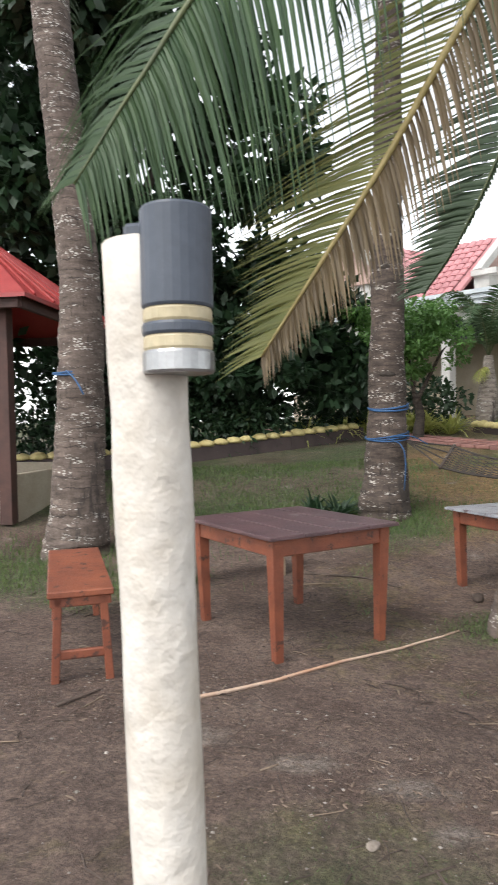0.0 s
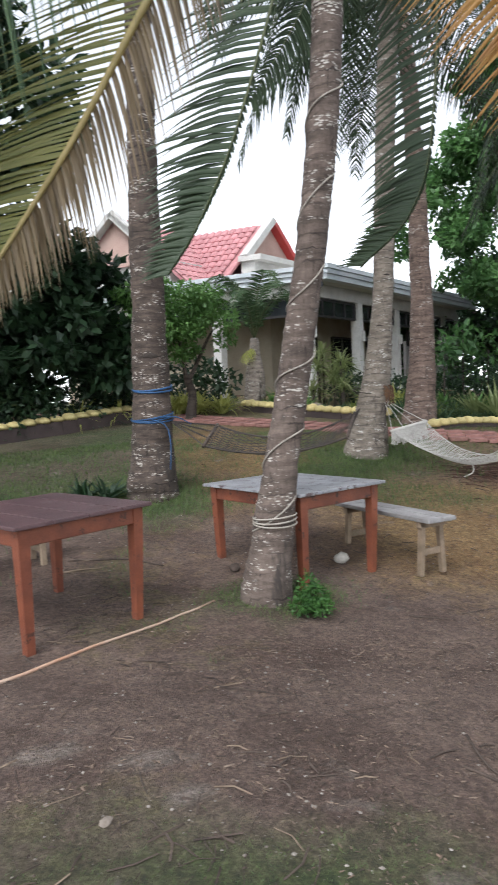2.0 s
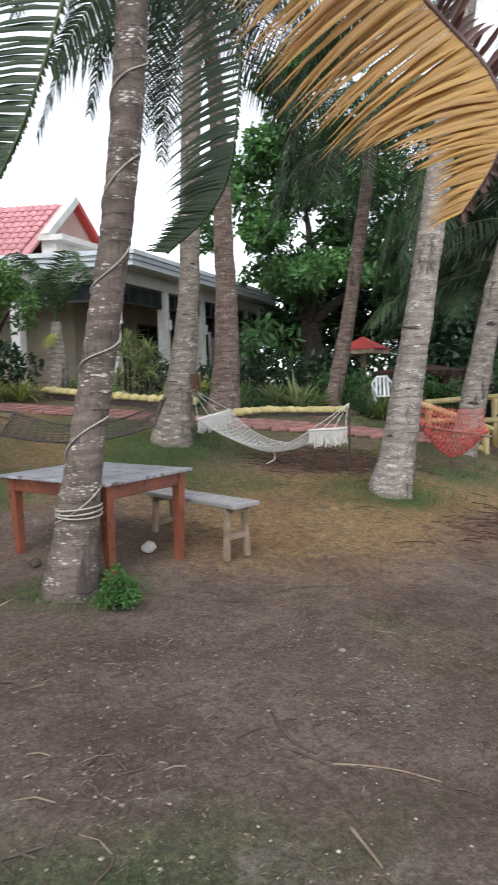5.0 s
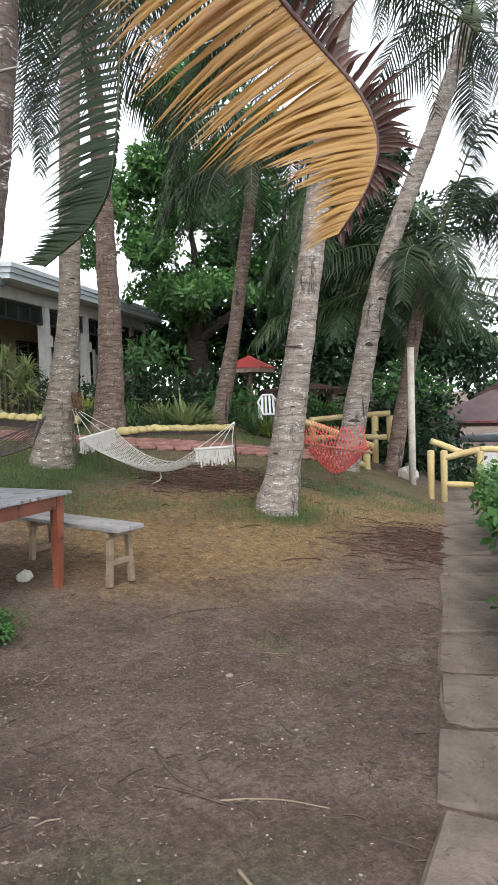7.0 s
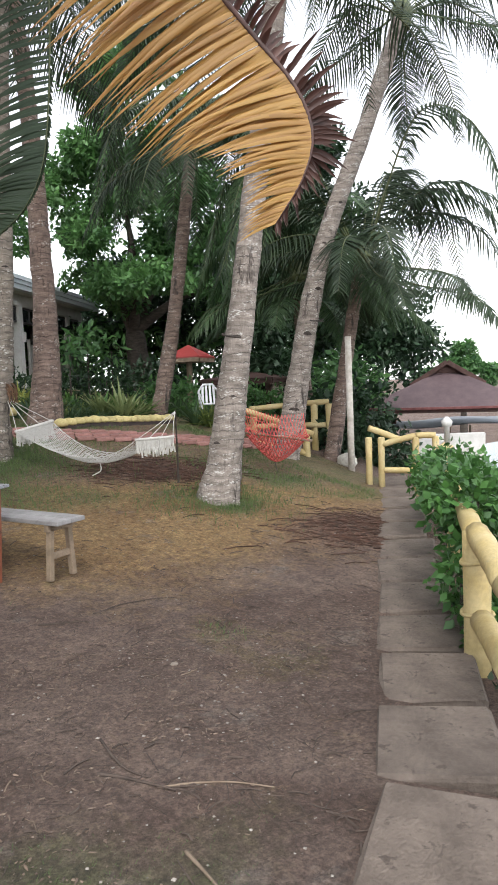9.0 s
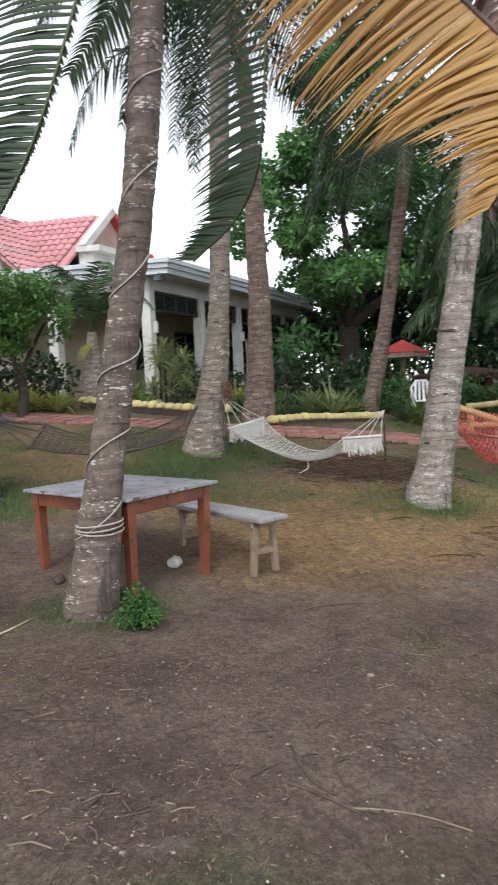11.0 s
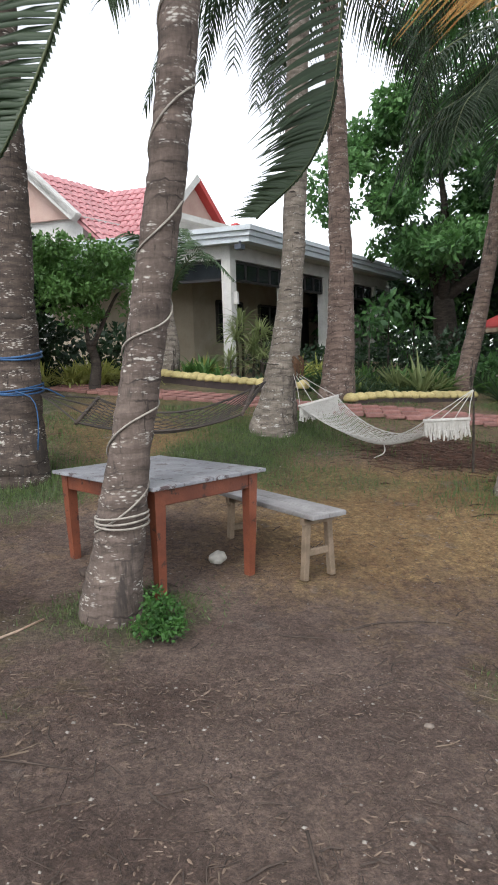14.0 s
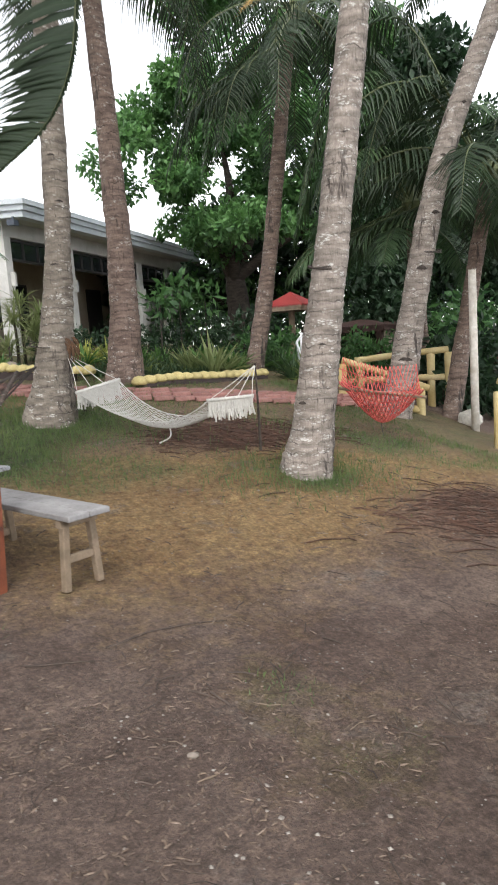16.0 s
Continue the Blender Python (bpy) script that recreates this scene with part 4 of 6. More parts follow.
tree("dark dense trees beyond the garden", (16.5, 24, 1.0), ((16.4, 24, 2.5), (14, 24, 4.5), (18.5, 23, 4.5), (12, 24.5, 4)),
     ((13, 24.2, 3.8, 2.0, 1.6), (15.5, 24, 4.6, 2.2, 1.8), (18, 23, 4.6, 2.3, 2.0), (20.5, 21, 4.4, 2.3, 2.0), (11.2, 25, 3.6, 1.8, 1.4), (22.5, 18.5, 3.6, 2.2, 2.0)), 26000, 0.2, M["dark_leaf"], M["bark_dark"], 10, 0.3)
tree("bright green rounded shrub against the veranda", (2.0, 13.4, 1.1), ((2.0, 13.3, 2.0), (1.4, 13.2, 2.9), (2.6, 13.2, 2.9)),
     ((1.9, 13.0, 3.35, .8, .55), (1.3, 13.2, 3.05, .65, .5), (2.5, 13.0, 3.0, .6, .5), (1.0, 13.6, 3.4, .55, .45), (1.7, 12.9, 2.7, .6, .4)), 11000, 0.06, M["bright_leaf"], M["bark_dark"], 9, 0.08)


tree("distant feathery tree beyond the pavilion", (41.5, 24.3, -2.9), ((41.5, 24.3, -.5), (40.3, 24.8, 1.5), (42.5, 23.6, 1.6)),
     ((41.0, 24.6, 1.6, 1.5, 1.2), (42.2, 23.8, 1.4, 1.4, 1.1), (41.6, 24.2, 2.7, 1.1, .9), (39.8, 25.5, .9, 1.3, 1.1)), 9000, 0.2, M["tree_leaf"], M["bark_dark"], 14, 0.2)


def shrub(name, label, category, blobs, count, size, leaf, seed, long=1.6, group=""):
    """A leafy mass with its woody stems."""
    x, y = blobs[0][0], blobs[0][1]
    o = Vector((x, y, ground(x, y)))
    t = thing(name, label, category, Matrix.Translation(o), group)
    for k, (bx, by, bz, r, h) in enumerate(blobs):
        part("stem", Geo().tube([Vector((bx, by, ground(bx, by) - .1)) - o, Vector((bx + .06, by + .04, bz)) - o], [.03, .012], 6), M["bark_dark"], t)
    cloud("foliage", [(bx - o.x, by - o.y, bz - o.z, r, h) for bx, by, bz, r, h in blobs], count, size, leaf, "", "", seed, "stuff", parent=t, long=long)
    return t

# ---- garden beds and path ----
def along(points, gap):
    """Places at even gaps along a line of points, with the way on."""
    p = [Vector((*q, 0)) for q in points]
    out, carry = [], 0.0
    for a, b in zip(p, p[1:]):
        d = (b - a).normalized()
        s = carry
        while s < (b - a).length:
            out.append((a + d * s, d))
            s += gap
        carry = s - (b - a).length
    return out


stone_me = Geo()
bm = bmesh.new()
bmesh.ops.create_icosphere(bm, subdivisions=2, radius=1)
for q in bm.verts:
    q.co.z = max(q.co.z, -0.35)
bm.verts.index_update()
stone_me.add([q.co[:] for q in bm.verts], [[k.index for k in f.verts] for f in bm.faces])
bm.free()
stone_me = stone_me.mesh("coping_stone")
stone_me.materials.append(M["kerb_yellow"])
stone_me.polygons.foreach_set("use_smooth", [True] * len(stone_me.polygons))
rk = random.Random(4)


def planter(label, points, height, wide=0.2, size=0.13, thick=0.11):
    """A low dark wall topped by a row of rounded yellow stones."""
    p0 = points[0]
    t = thing("planter_kerb", label, "kerb", Matrix.Translation((*p0, ground(*p0))), "garden bed kerbs")
    o = Vector((*p0, ground(*p0)))
    g = Geo()
    line = along(points, 0.3)
    for (a, d), (b, _) in zip(line, line[1:]):
        g.beam(Vector((a.x, a.y, ground(a.x, a.y) + height / 2 - .05)) - o, Vector((b.x, b.y, ground(b.x, b.y) + height / 2 - .05)) - o, wide, height + .1, 0)
    part("wall", g, M["kerb_dark"], t, "dark low wall under the coping")
    for a, d in along(points, size * 1.65):
        m = Matrix.Translation(Vector((a.x, a.y, ground(a.x, a.y) + height + 0.03)) - o) @ Matrix.Rotation(math.atan2(d.y, d.x) + rk.uniform(-.15, .15), 4, "Z") @ Matrix.Diagonal((size * rk.uniform(.85, 1), wide * .75, thick * rk.uniform(.85, 1.1), 1))
        part("coping_stone", stone_me, None, t, at=m)
    return t


planter("dark planter wall capped with rounded yellow stones", ((-6.5, 10.2), (-2.3, 11.7), (-.4, 12.9), (0.95, 13.95)), 0.24, wide=.26, size=.165, thick=.1)
planter("short garden kerb of yellow stones beside the path", ((3.4, 14.5), (4.1, 13.3), (4.9, 12.3), (5.6, 11.7)), 0.12, size=0.12)
planter("long garden kerb of yellow stones behind a hammock", ((5.95, 10.5), (7.4, 10.95), (8.85, 11.45)), 0.06, size=0.12, thick=.1)

path_line = ((-1.6, 16.8), (0.9, 14.9), (2.5, 13.0), (3.95, 11.6), (5.6, 10.1), (8.2, 9.45), (10.5, 9.6))
o = Vector((3.95, 11.6, 0))
brick_path = tagged(link("pavement", Geo().add([(0, 0, 0), (.01, 0, 0), (0, .01, 0)], [(0, 1, 2)]), M["paver"]), "pink brick garden path curving past the beds", "path", kind="structure")
paver_me = Geo().box((0, 0, 0), (0.27, 0.28, 0.06), None, 0.008).mesh("paver")
paver_me.materials.append(M["paver"])
smooth_path = [(p.x, p.y) for p in curve([(x, y, 0) for x, y in path_line], 60)]
for a, d in along(smooth_path, 0.28):
    n = Vector((-d.y, d.x, 0))
    for k in (-1, 0, 1):
        p = a + n * (0.285 * k)
        part("paver", paver_me, None, brick_path, at=Matrix.Translation((p.x, p.y, ground(p.x, p.y) + 0.012 + rk.uniform(0, .006))) @ Matrix.Rotation(math.atan2(d.y, d.x), 4, "Z"))

# concrete slabs of the side walk
sd, sn = Vector((.79, .613, 0)), Vector((.613, -.79, 0))
walkway = tagged(link("pavement", Geo().add([(3, 1.2, -.6), (3.01, 1.2, -.6), (3, 1.21, -.6)], [(0, 1, 2)]), M["concrete"]), "row of worn concrete stepping slabs beside a rail", "path", kind="structure")
s0 = Vector((2.94, 1.51, 0))
for k in range(-1, 13):
    a = s0 + sd * (0.8 * k)
    w, ln = (0.66, 0.72) if k < 0 else (0.54 + 0.02 * (k % 3), 0.63 if k < 3 else 0.73)
    c = a + sd * (ln / 2 - (.08 if k < 0 else 0)) + sn * (w / 2 + (-.04 if k < 0 else .015 * (k % 2)))
    g = Geo().box((0, 0, 0), (ln, w, 0.09), None, 0.02)
    for j, q in enumerate(g.v):
        g.v[j] = (q[0] + rk.uniform(-.012, .012), q[1] + rk.uniform(-.012, .012), q[2])
    part("slab", g, M["concrete"], walkway, at=Matrix.Translation((c.x, c.y, ground(c.x, c.y) + 0.02)) @ Matrix.Rotation(math.atan2(sd.y, sd.x) + (-.2 if k < 0 else rk.uniform(-.03, .03)), 4, "Z") @ Matrix.Rotation(-.05, 4, "X"))


# ---- plants of the beds ----
M["yellow_green_bed"] = leafy("yellow_green_strap_leaf", (0.1, 0.15, 0.035), (0.28, 0.33, 0.09), 2.0, 0.35)
def clump(name, label, x, y, count, length, width, material, droop, spread, seed, group="", stem=0.0, lift=0.0, category="plant"):
    """A tuft of strap leaves, on a stem when it has one."""
    r = random.Random(seed)
    t = thing(name, label, category, Matrix.Translation((x, y, ground(x, y))), group)
    g = Geo()
    for k in range(count):
        a, e = r.uniform(0, 6.283), r.uniform(*spread)
        h = Vector((math.cos(a), math.sin(a), 0))
        way = h * math.cos(e) + Vector((0, 0, math.sin(e)))
        leaflet(g, h * r.uniform(0, .06) + Vector((0, 0, stem + r.uniform(-lift, 0))), way, length * r.uniform(.6, 1.15), width * r.uniform(.7, 1.2), way.cross(Vector((0, 0, 1))) + Vector((.001, 0, 0)), droop * r.uniform(.6, 1.4), 0, 4)
    part("foliage", g, material, t)["kind"] = "stuff"
    if stem:
        part("stem", Geo().tube([(0, 0, -.1), (0.02, 0, stem * .5), (0, 0, stem)], [.035, .03, .02], 7), M["bark_dark"], t, smooth=True)
    return t


for k in range(16):
    x, y = -5.0 + k * 0.42, 11.4 + max(0, k - 4) * 0.24 + rk.uniform(-.1, .2)
    clump("shrub", "dark strap-leaved shrub in the planter", x, y, 46, .55, .022, M["dark_leaf"], .6, (.3, 1.4), 50 + k, "planter shrubs")
for k, (x, y) in enumerate(((2.02, 14.8), (2.38, 14.9), (1.62, 14.35), (1.85, 14.5), (2.2, 14.6), (2.8, 14.2), (-.2, 13.5), (1.1, 14.2), (.6, 13.9), (2.2, 14.4), (4.4, 14.6), (6.4, 14.3), (7.0, 14.6))):
    clump("spider_lily", "yellow-green variegated strap-leaved plant", x, y, 90, .98, .032, M["yellow_leaf"], .6, (.6, 1.5), 80 + k, "variegated plants")
for k, (x, y) in enumerate(((3.1, 14.9), (2.9, 14.6), (3.9, 14.9))):
    clump("silver_plant", "small grey-green silvery bedding plant", x, y, 60, .3, .015, M["silver_leaf"], .4, (.2, 1.4), 90 + k, "bedding plants")
for k in range(26):
    x = 4.6 + k * 0.19
    y = 12.9 - 0.05 * k + rk.uniform(-.35, .5) if x < 6 else 11.4 + (x - 6) * .33 + rk.uniform(-.1, .8)
    clump("border_grass", "tufted green and rusty border plant", x, y, 50, .55, .018, M["palm_mid"] if k % 4 else M["yellow_green_bed"], .6, (.5, 1.5), 120 + k, "border plants")
M["pale_strap"] = leafy("pale_green_strap_leaf", (0.12, 0.17, 0.06), (0.34, 0.38, 0.17), 2.0, 0.35)
for k, (x, y, st) in enumerate(((5.1, 14.5, 1.0), (5.4, 14.3, .75), (5.3, 14.8, 1.3), (4.9, 14.3, .5), (5.6, 14.4, 1.1), (5.5, 14.0, .6))):
    clump("dracaena", "slender dracaena with yellow-green leaf heads", x, y, 70, .7, .02, M["pale_strap"], .5, (-.1, 1.5), 160 + k, "dracaenas", st, .25)
for k, (x, y, n, L) in enumerate(((8.3, 12.7, 40, .95), (8.75, 12.4, 30, .75), (4.3, 14.2, 50, .75), (4.6, 13.9, 30, .6), (4.4, 14.7, 50, .9), (4.0, 14.3, 40, .7))):
    clump("birds_nest_fern", "broad-leaved bright green fern clump", x, y, n, L, .055, M["bright_leaf"], .4, (.6, 1.4), 180 + k, "ferns")
for k, (x, y) in enumerate(((9.45, 10.95), (9.7, 10.85), (9.95, 10.9), (9.25, 11.1), (10.2, 11.0))):
    clump("border_grass", "tufted green and rusty border plant", x, y, 80, .98, .024, M["palm_mid"] if k % 2 else M["yellow_green_bed"], .5, (.5, 1.5), 320 + k, "border plants")
for k, (x, y, L) in enumerate(((8.1, 12.05, 1.15), (8.45, 12.3, .95), (7.8, 12.4, .9))):
    clump("agave", "large pale green agave-like rosette in the bed", x, y, 46, L, .05, M["pale_strap"], .3, (.35, 1.4), 300 + k, "rosette plants")
for k, (x, y) in enumerate(((10.9, 12.7), (10.4, 13.3))):
    clump("young_palm", "young palm with spreading green fronds", x, y, 60, 1.0, .03, M["palm_mid"], .6, (.3, 1.4), 190 + k, "young palms")
for k, (x, y) in enumerate(((.35, 7.3), (.5, 7.6), (.2, 7.7))):
    clump("garden_weed", "leafy green weed beside a palm base", x, y, 26, .5, .035, M["dark_leaf"], .5, (.5, 1.4), 200 + k, "weeds")
for k in range(30):
    x = 5.8 + 5.6 * rk.random()
    y = 12.5 + max(0, 6.6 - x) + 2.2 * rk.random()
    if k % 3 == 0:
        clump("birds_nest_fern", "broad-leaved bright green fern clump", x, y, 34, .8, .05, M["bright_leaf"], .45, (.5, 1.4), 220 + k, "ferns")
    elif k % 3 == 1:
        clump("young_palm", "young palm with spreading green fronds", x, y, 60, .95, .026, M["palm_mid"], .6, (.3, 1.4), 220 + k, "young palms")
    else:
        clump("spider_lily", "yellow-green variegated strap-leaved plant", x, y, 60, .6, .026, M["yellow_green_bed"], .6, (.5, 1.5), 220 + k, "variegated plants")
shrub("frangipani", "small thin frangipani with broad leaves", "shrub", [(9.0, 15.2, 2.7, .5, .3), (8.4, 15.0, 2.4, .4, .25), (9.5, 14.9, 2.4, .4, .3)], 240, .11, M["tree_leaf"], 31, 2.2)
BEDS = ((((-4.6, 12.2, 1.5, .9, .6), (-3.4, 12.4, 1.4, .8, .5), (-2.3, 12.7, 1.4, .8, .5), (-1.2, 13.1, 1.5, .8, .5), (-.2, 13.7, 1.5, .7, .5), (-2.9, 13.2, 1.9, .9, .6), (-1.6, 13.8, 1.9, .9, .6), (-5.6, 12.4, 1.8, 1.0, .8), (.5, 14.4, 1.7, .6, .5)), 8500, .09, "dark_leaf"),
        (((.6, 14.6, 1.8, .7, .6), (1.2, 14.9, 2.0, .7, .6), (2.6, 15.6, 1.9, .7, .5)), 3000, .1, "dark_leaf"),
        (((6.2, 15.2, 1.6, .6, .4), (7.2, 15.2, 1.5, .7, .4), (8.3, 15.6, 1.5, .7, .4), (9.6, 15.4, 1.7, .8, .6)), 3000, .08, "dark_leaf"),
        (((10.6, 14.6, 1.2, .7, .4), (11.6, 14.4, 1.1, .8, .45), (13, 13.4, .8, .9, .6), (14.4, 12.6, .6, .9, .8)), 3600, .1, "tree_leaf"),
        (((12.2, 10.2, .4, .8, .8), (13.2, 10.2, .5, .9, 1.0), (14.2, 9.8, -.4, .6, .6), (12.9, 9.0, -.3, .4, .4)), 3000, .12, "dark_leaf"),
        (((12.3, 17.6, 1.6, 1.1, .6), (14.5, 17.4, 1.6, 1.3, .9), (16.4, 15.8, 1.5, 1.5, 1.5), (15.4, 14.6, 1.0, 1.2, 1.0), (17.6, 13.6, .8, 1.4, 1.7)), 6500, .12, "dark_leaf"),
        (((12.0, 24.0, 2.6, 1.8, 1.8), (15.0, 23.4, 2.6, 2.0, 2.0), (18.0, 21.5, 2.4, 2.2, 2.2), (20.5, 18.5, 1.8, 2.2, 2.4)), 6500, .2, "tree_leaf"),
        (((16.2, 12.9, 1.0, 1.0, 1.2), (15.2, 12.3, .3, 1.0, 1.1)), 2600, .15, "tree_leaf"))
for k, (blobs, n, size, m) in enumerate(BEDS):
    shrub("hedge", "dense green garden hedge" if k < 3 else "dense dark green undergrowth", "hedge", blobs, n, size, M[m], 40 + k)

# bottle palm in the bed
bp = thing("bottle_palm", "small bottle palm with swollen pale trunk", "palm tree", Matrix.Translation((3.66, 14.7, ground(3.66, 14.7))))
part("trunk", Geo().tube([(0, 0, -.1), (0, 0, .3), (.02, 0, .8), (.03, 0, 1.2), (.04, 0, 1.6)], [.2, .25, .22, .14, .09], 16, wob=.05), M["bark_pale"], bp, smooth=True)
rb = random.Random(8)
for k in range(9):
    a = k * 0.7
    h = Vector((math.cos(a), math.sin(a), 0))
    c = Vector((.04, 0, 1.6))
    frond(bp, [c, c + h * .3 + Vector((0, 0, .6 + .35 * (k % 2))), c + h * .85 + Vector((0, 0, .95 + .4 * (k % 2))), c + h * 1.45 + Vector((0, 0, .45 + .45 * (k % 2)))], 46, .4, .026, .3, M["palm_mid"], M["rachis_green"], .018, rng=rb, secs=2)
frond(bp, [Vector((.04, 0, 1.4)), Vector((-.15, -.15, 1.3)), Vector((-.25, -.25, 1.05))], 30, .25, .014, .8, M["yellow_leaf"], M["rachis"], .01, rng=rb, secs=2)


# ---- hammocks ----
def hammock(name, label, a, b, wa, wb, sag, nl, nw, r, cord, bar_m, anchors, fringe=0.0, bar_r=.016):
    """A netted hammock between two spreader bars, with cords to its anchors."""
    a, b = Vector(a), Vector(b)
    t = thing(name, label, "hammock", Matrix.Translation(a), "hammocks")
    o = a.copy()
    wa, wb = Vector(wa), Vector(wb)

    def at(s, w):
        c = a.lerp(b, s)
        half = wa.lerp(wb, s) * (1 - 0.3 * math.sin(math.pi * s))
        return c + half * w + Vector((0, 0, -sag * 4 * s * (1 - s) - 0.1 * math.sin(math.pi * s) * (1 - w * w))) - o
    net = Geo()
    for k in range(-nw, nw * 3 + 1):
        for sgn in (1, -1):
            pts = []
            for i in range(nl + 1):
                u = (k + i * 0.55 * 2 / 1.1 * 0.5) / nw - 1 + 0
                w = u if sgn == 1 else -u
                if -1 <= w <= 1:
                    pts.append(at(i / nl, w))
            if len(pts) > 1:
                net.tube(pts, r, 4, False)
    for w in (-1, 1):
        net.tube([at(i / 20, w) for i in range(21)], r * 2, 5, False)
    part("net", net, cord, t)
    for p, w in ((a, wa), (b, wb)):
        part("spreader_bar", Geo().tube([p - w * 1.08 - o, p + w * 1.08 - o], bar_r, 8), bar_m, t, smooth=True)
    for p, w, q in ((a, wa, anchors[0]), (b, wb, anchors[1])):
        g = Geo()
        q = Vector(q)
        for s in (-1, -.33, .33, 1):
            g.tube([p + w * s - o, p.lerp(q, .5) + w * s * .45 - o, q - o], r * 1.6, 5, False)
        part("hanging_cord", g, cord, t)["kind"] = "stuff"
    if fringe:
        for p, w in ((a, wa), (b, wb)):
            g = Geo()
            for k in range(46):
                s = -1 + 2 * k / 45
                q = p + w * s - o
                g.tube([q, q + Vector((rk.uniform(-.01, .01), rk.uniform(-.01, .01), -fringe * .5)), q + Vector((rk.uniform(-.03, .03), rk.uniform(-.03, .03), -fringe * rk.uniform(.7, 1.05)))], .011, 4, False)
            part("fringe", g, cord, t, "knotted white fringe")["kind"] = "stuff"
    return t


hammock("hammock", "white cotton net hammock with knotted fringes", (4.62, 8.5, .98), (5.5, 6.95, .8), (.27, .05, .05), (.19, -.13, .01), .3, 30, 11, .003, M["rope_white"], M["rope_white"],
        ((4.36, 8.75, 1.38), (5.86, 6.99, 1.12)), .22, .02)
hammock("hammock", "dark brown cord hammock with wooden spreader bars", (1.72, 7.5, 1.06), (3.35, 7.25, 1.1), (.12, .3, .1), (.15, .3, .12), .17, 20, 5, .006, M["rope_dark"], M["bark_deep"],
        ((1.25, 7.5, 1.25), (3.98, 8.7, 1.25)), 0, .02)
solid("stake", Geo().tube([(5.86, 6.99, ground(5.86, 6.99) - .1), (5.87, 7.0, .6), (5.86, 6.99, 1.14)], [.016, .014, .01], 6), M["bark_dark"], "thin wooden stake holding a hammock cord", "stake")
red_net = thing("hammock", "red nylon net hammock sagging by the rail", "hammock", Matrix.Translation((7.81, 7.2, .6)), "hammocks")
ra, rbv, low = Vector((-.38, .33, .11)), Vector((.38, -.36, -.05)), Vector((0, 0, -.47))
ax = Vector((.62, .68, 0)).normalized()
net = Geo()
for k in range(19):
    s = k / 18
    for sgn in (0, 1):
        pts = []
        for i in range(13):
            u = i / 12
            w = min(max(s + (u - .5) * (.5 if sgn else -.5), 0), 1)
            top = ra.lerp(rbv, w)
            hang = 1 - abs(2 * w - 1) ** 1.6
            pts.append(top + Vector((0, 0, .12 - (.12 + .5 * hang) * math.sin(math.pi * min(u * .9 + .05, 1)))) + ax * (1.5 * (u - .1)) + Vector((0, 0, .25 * u * u)))
        net.tube(pts, .006, 4, False)
for k in range(9):
    u = k / 8 * .7
    net.tube([ra.lerp(rbv, w / 14) + Vector((0, 0, .12 - (.12 + .5 * (1 - abs(2 * w / 14 - 1) ** 1.6)) * math.sin(math.pi * min(u * .9 + .05, 1)))) + ax * (1.5 * (u - .1)) + Vector((0, 0, .25 * u * u)) for w in range(15)], .006, 4, False)
part("net", net, M["rope_red"], red_net)
part("spreader_bar", Geo().tube([ra * 1.05, rbv * 1.08], .02, 8), M["wood_pale"], red_net, smooth=True)
part("hanging_cord", Geo().tube([ra, Vector((-1.6, -.75, .55))], .005, 5).tube([rbv, Vector((-1.6, -.75, .55))], .005, 5), M["rope_red"], red_net)
part("hanging_cord", Geo().tube([low * .9 + ax * .5, low + Vector((.05, 0, -.12)), low + Vector((.2, -.1, -.15))], .006, 5), M["rope_dark"], red_net)

# ---- rails, pole, huts ----
def rail_post(parent, p, h, r=.075, m=None):
    part("rail_post", Geo().tube([(p[0], p[1], p[2] - .3), (p[0], p[1], p[2] + h * .5), (p[0], p[1], p[2] + h - .02), (p[0], p[1], p[2] + h)], [r, r * .96, r * 1.04, r * .8], 12), m or M["yellow"], parent, smooth=True)


def rail_bar(parent, a, b, r=.06):
    part("rail", Geo().tube(curve([a, Vector(a).lerp(Vector(b), .5) + Vector((0, 0, .01)), b], 8), [r * (1 + .06 * ((k + 1) % 2)) for k in range(8)], 10), M["yellow"], parent, smooth=True)


fence = thing("railing", "yellow bamboo-like painted concrete railing by the palms", "railing", group="yellow railings")
rail_bar(fence, (9.36, 9.82, .96), (10.41, 8.86, .41))
rail_bar(fence, (9.5, 9.7, .3), (10.31, 8.96, .05))
rail_post(fence, (9.36, 9.82, -.05), .95)
rail_post(fence, (10.32, 8.96, -.2), .65)
fence = thing("railing", "yellow bamboo-like painted concrete railing in the garden", "railing", group="yellow railings")
rail_bar(fence, (10.44, 10.75, .89), (11.67, 9.56, 1.0))
rail_bar(fence, (10.3, 10.9, .5), (11.6, 9.6, .5))
for x, y in ((10.5, 10.7), (11.05, 10.15), (11.45, 9.79), (11.67, 9.56)):
    rail_post(fence, (x, y, ground(x, y)), .95 - ground(x, y))
fence = thing("railing", "yellow bamboo-like painted concrete railing at the steps", "railing", group="yellow railings")
for a, b in (((9.48, 6.75, .65), (9.9, 6.4, .42)), ((9.6, 6.59, .37), (9.92, 6.15, .51)), ((9.92, 6.15, .51), (10.1, 5.9, .51)), ((9.6, 6.6, -.04), (10.1, 5.9, -.08))):
    rail_bar(fence, a, b, .05)
for p in ((9.48, 6.75), (9.6, 6.59), (9.92, 6.15), (10.1, 5.9)):
    rail_post(fence, (*p, -.35), .85, .055)
fence = thing("railing", "cream and yellow bamboo-like railing beside the slabs, overgrown", "railing", group="yellow railings")
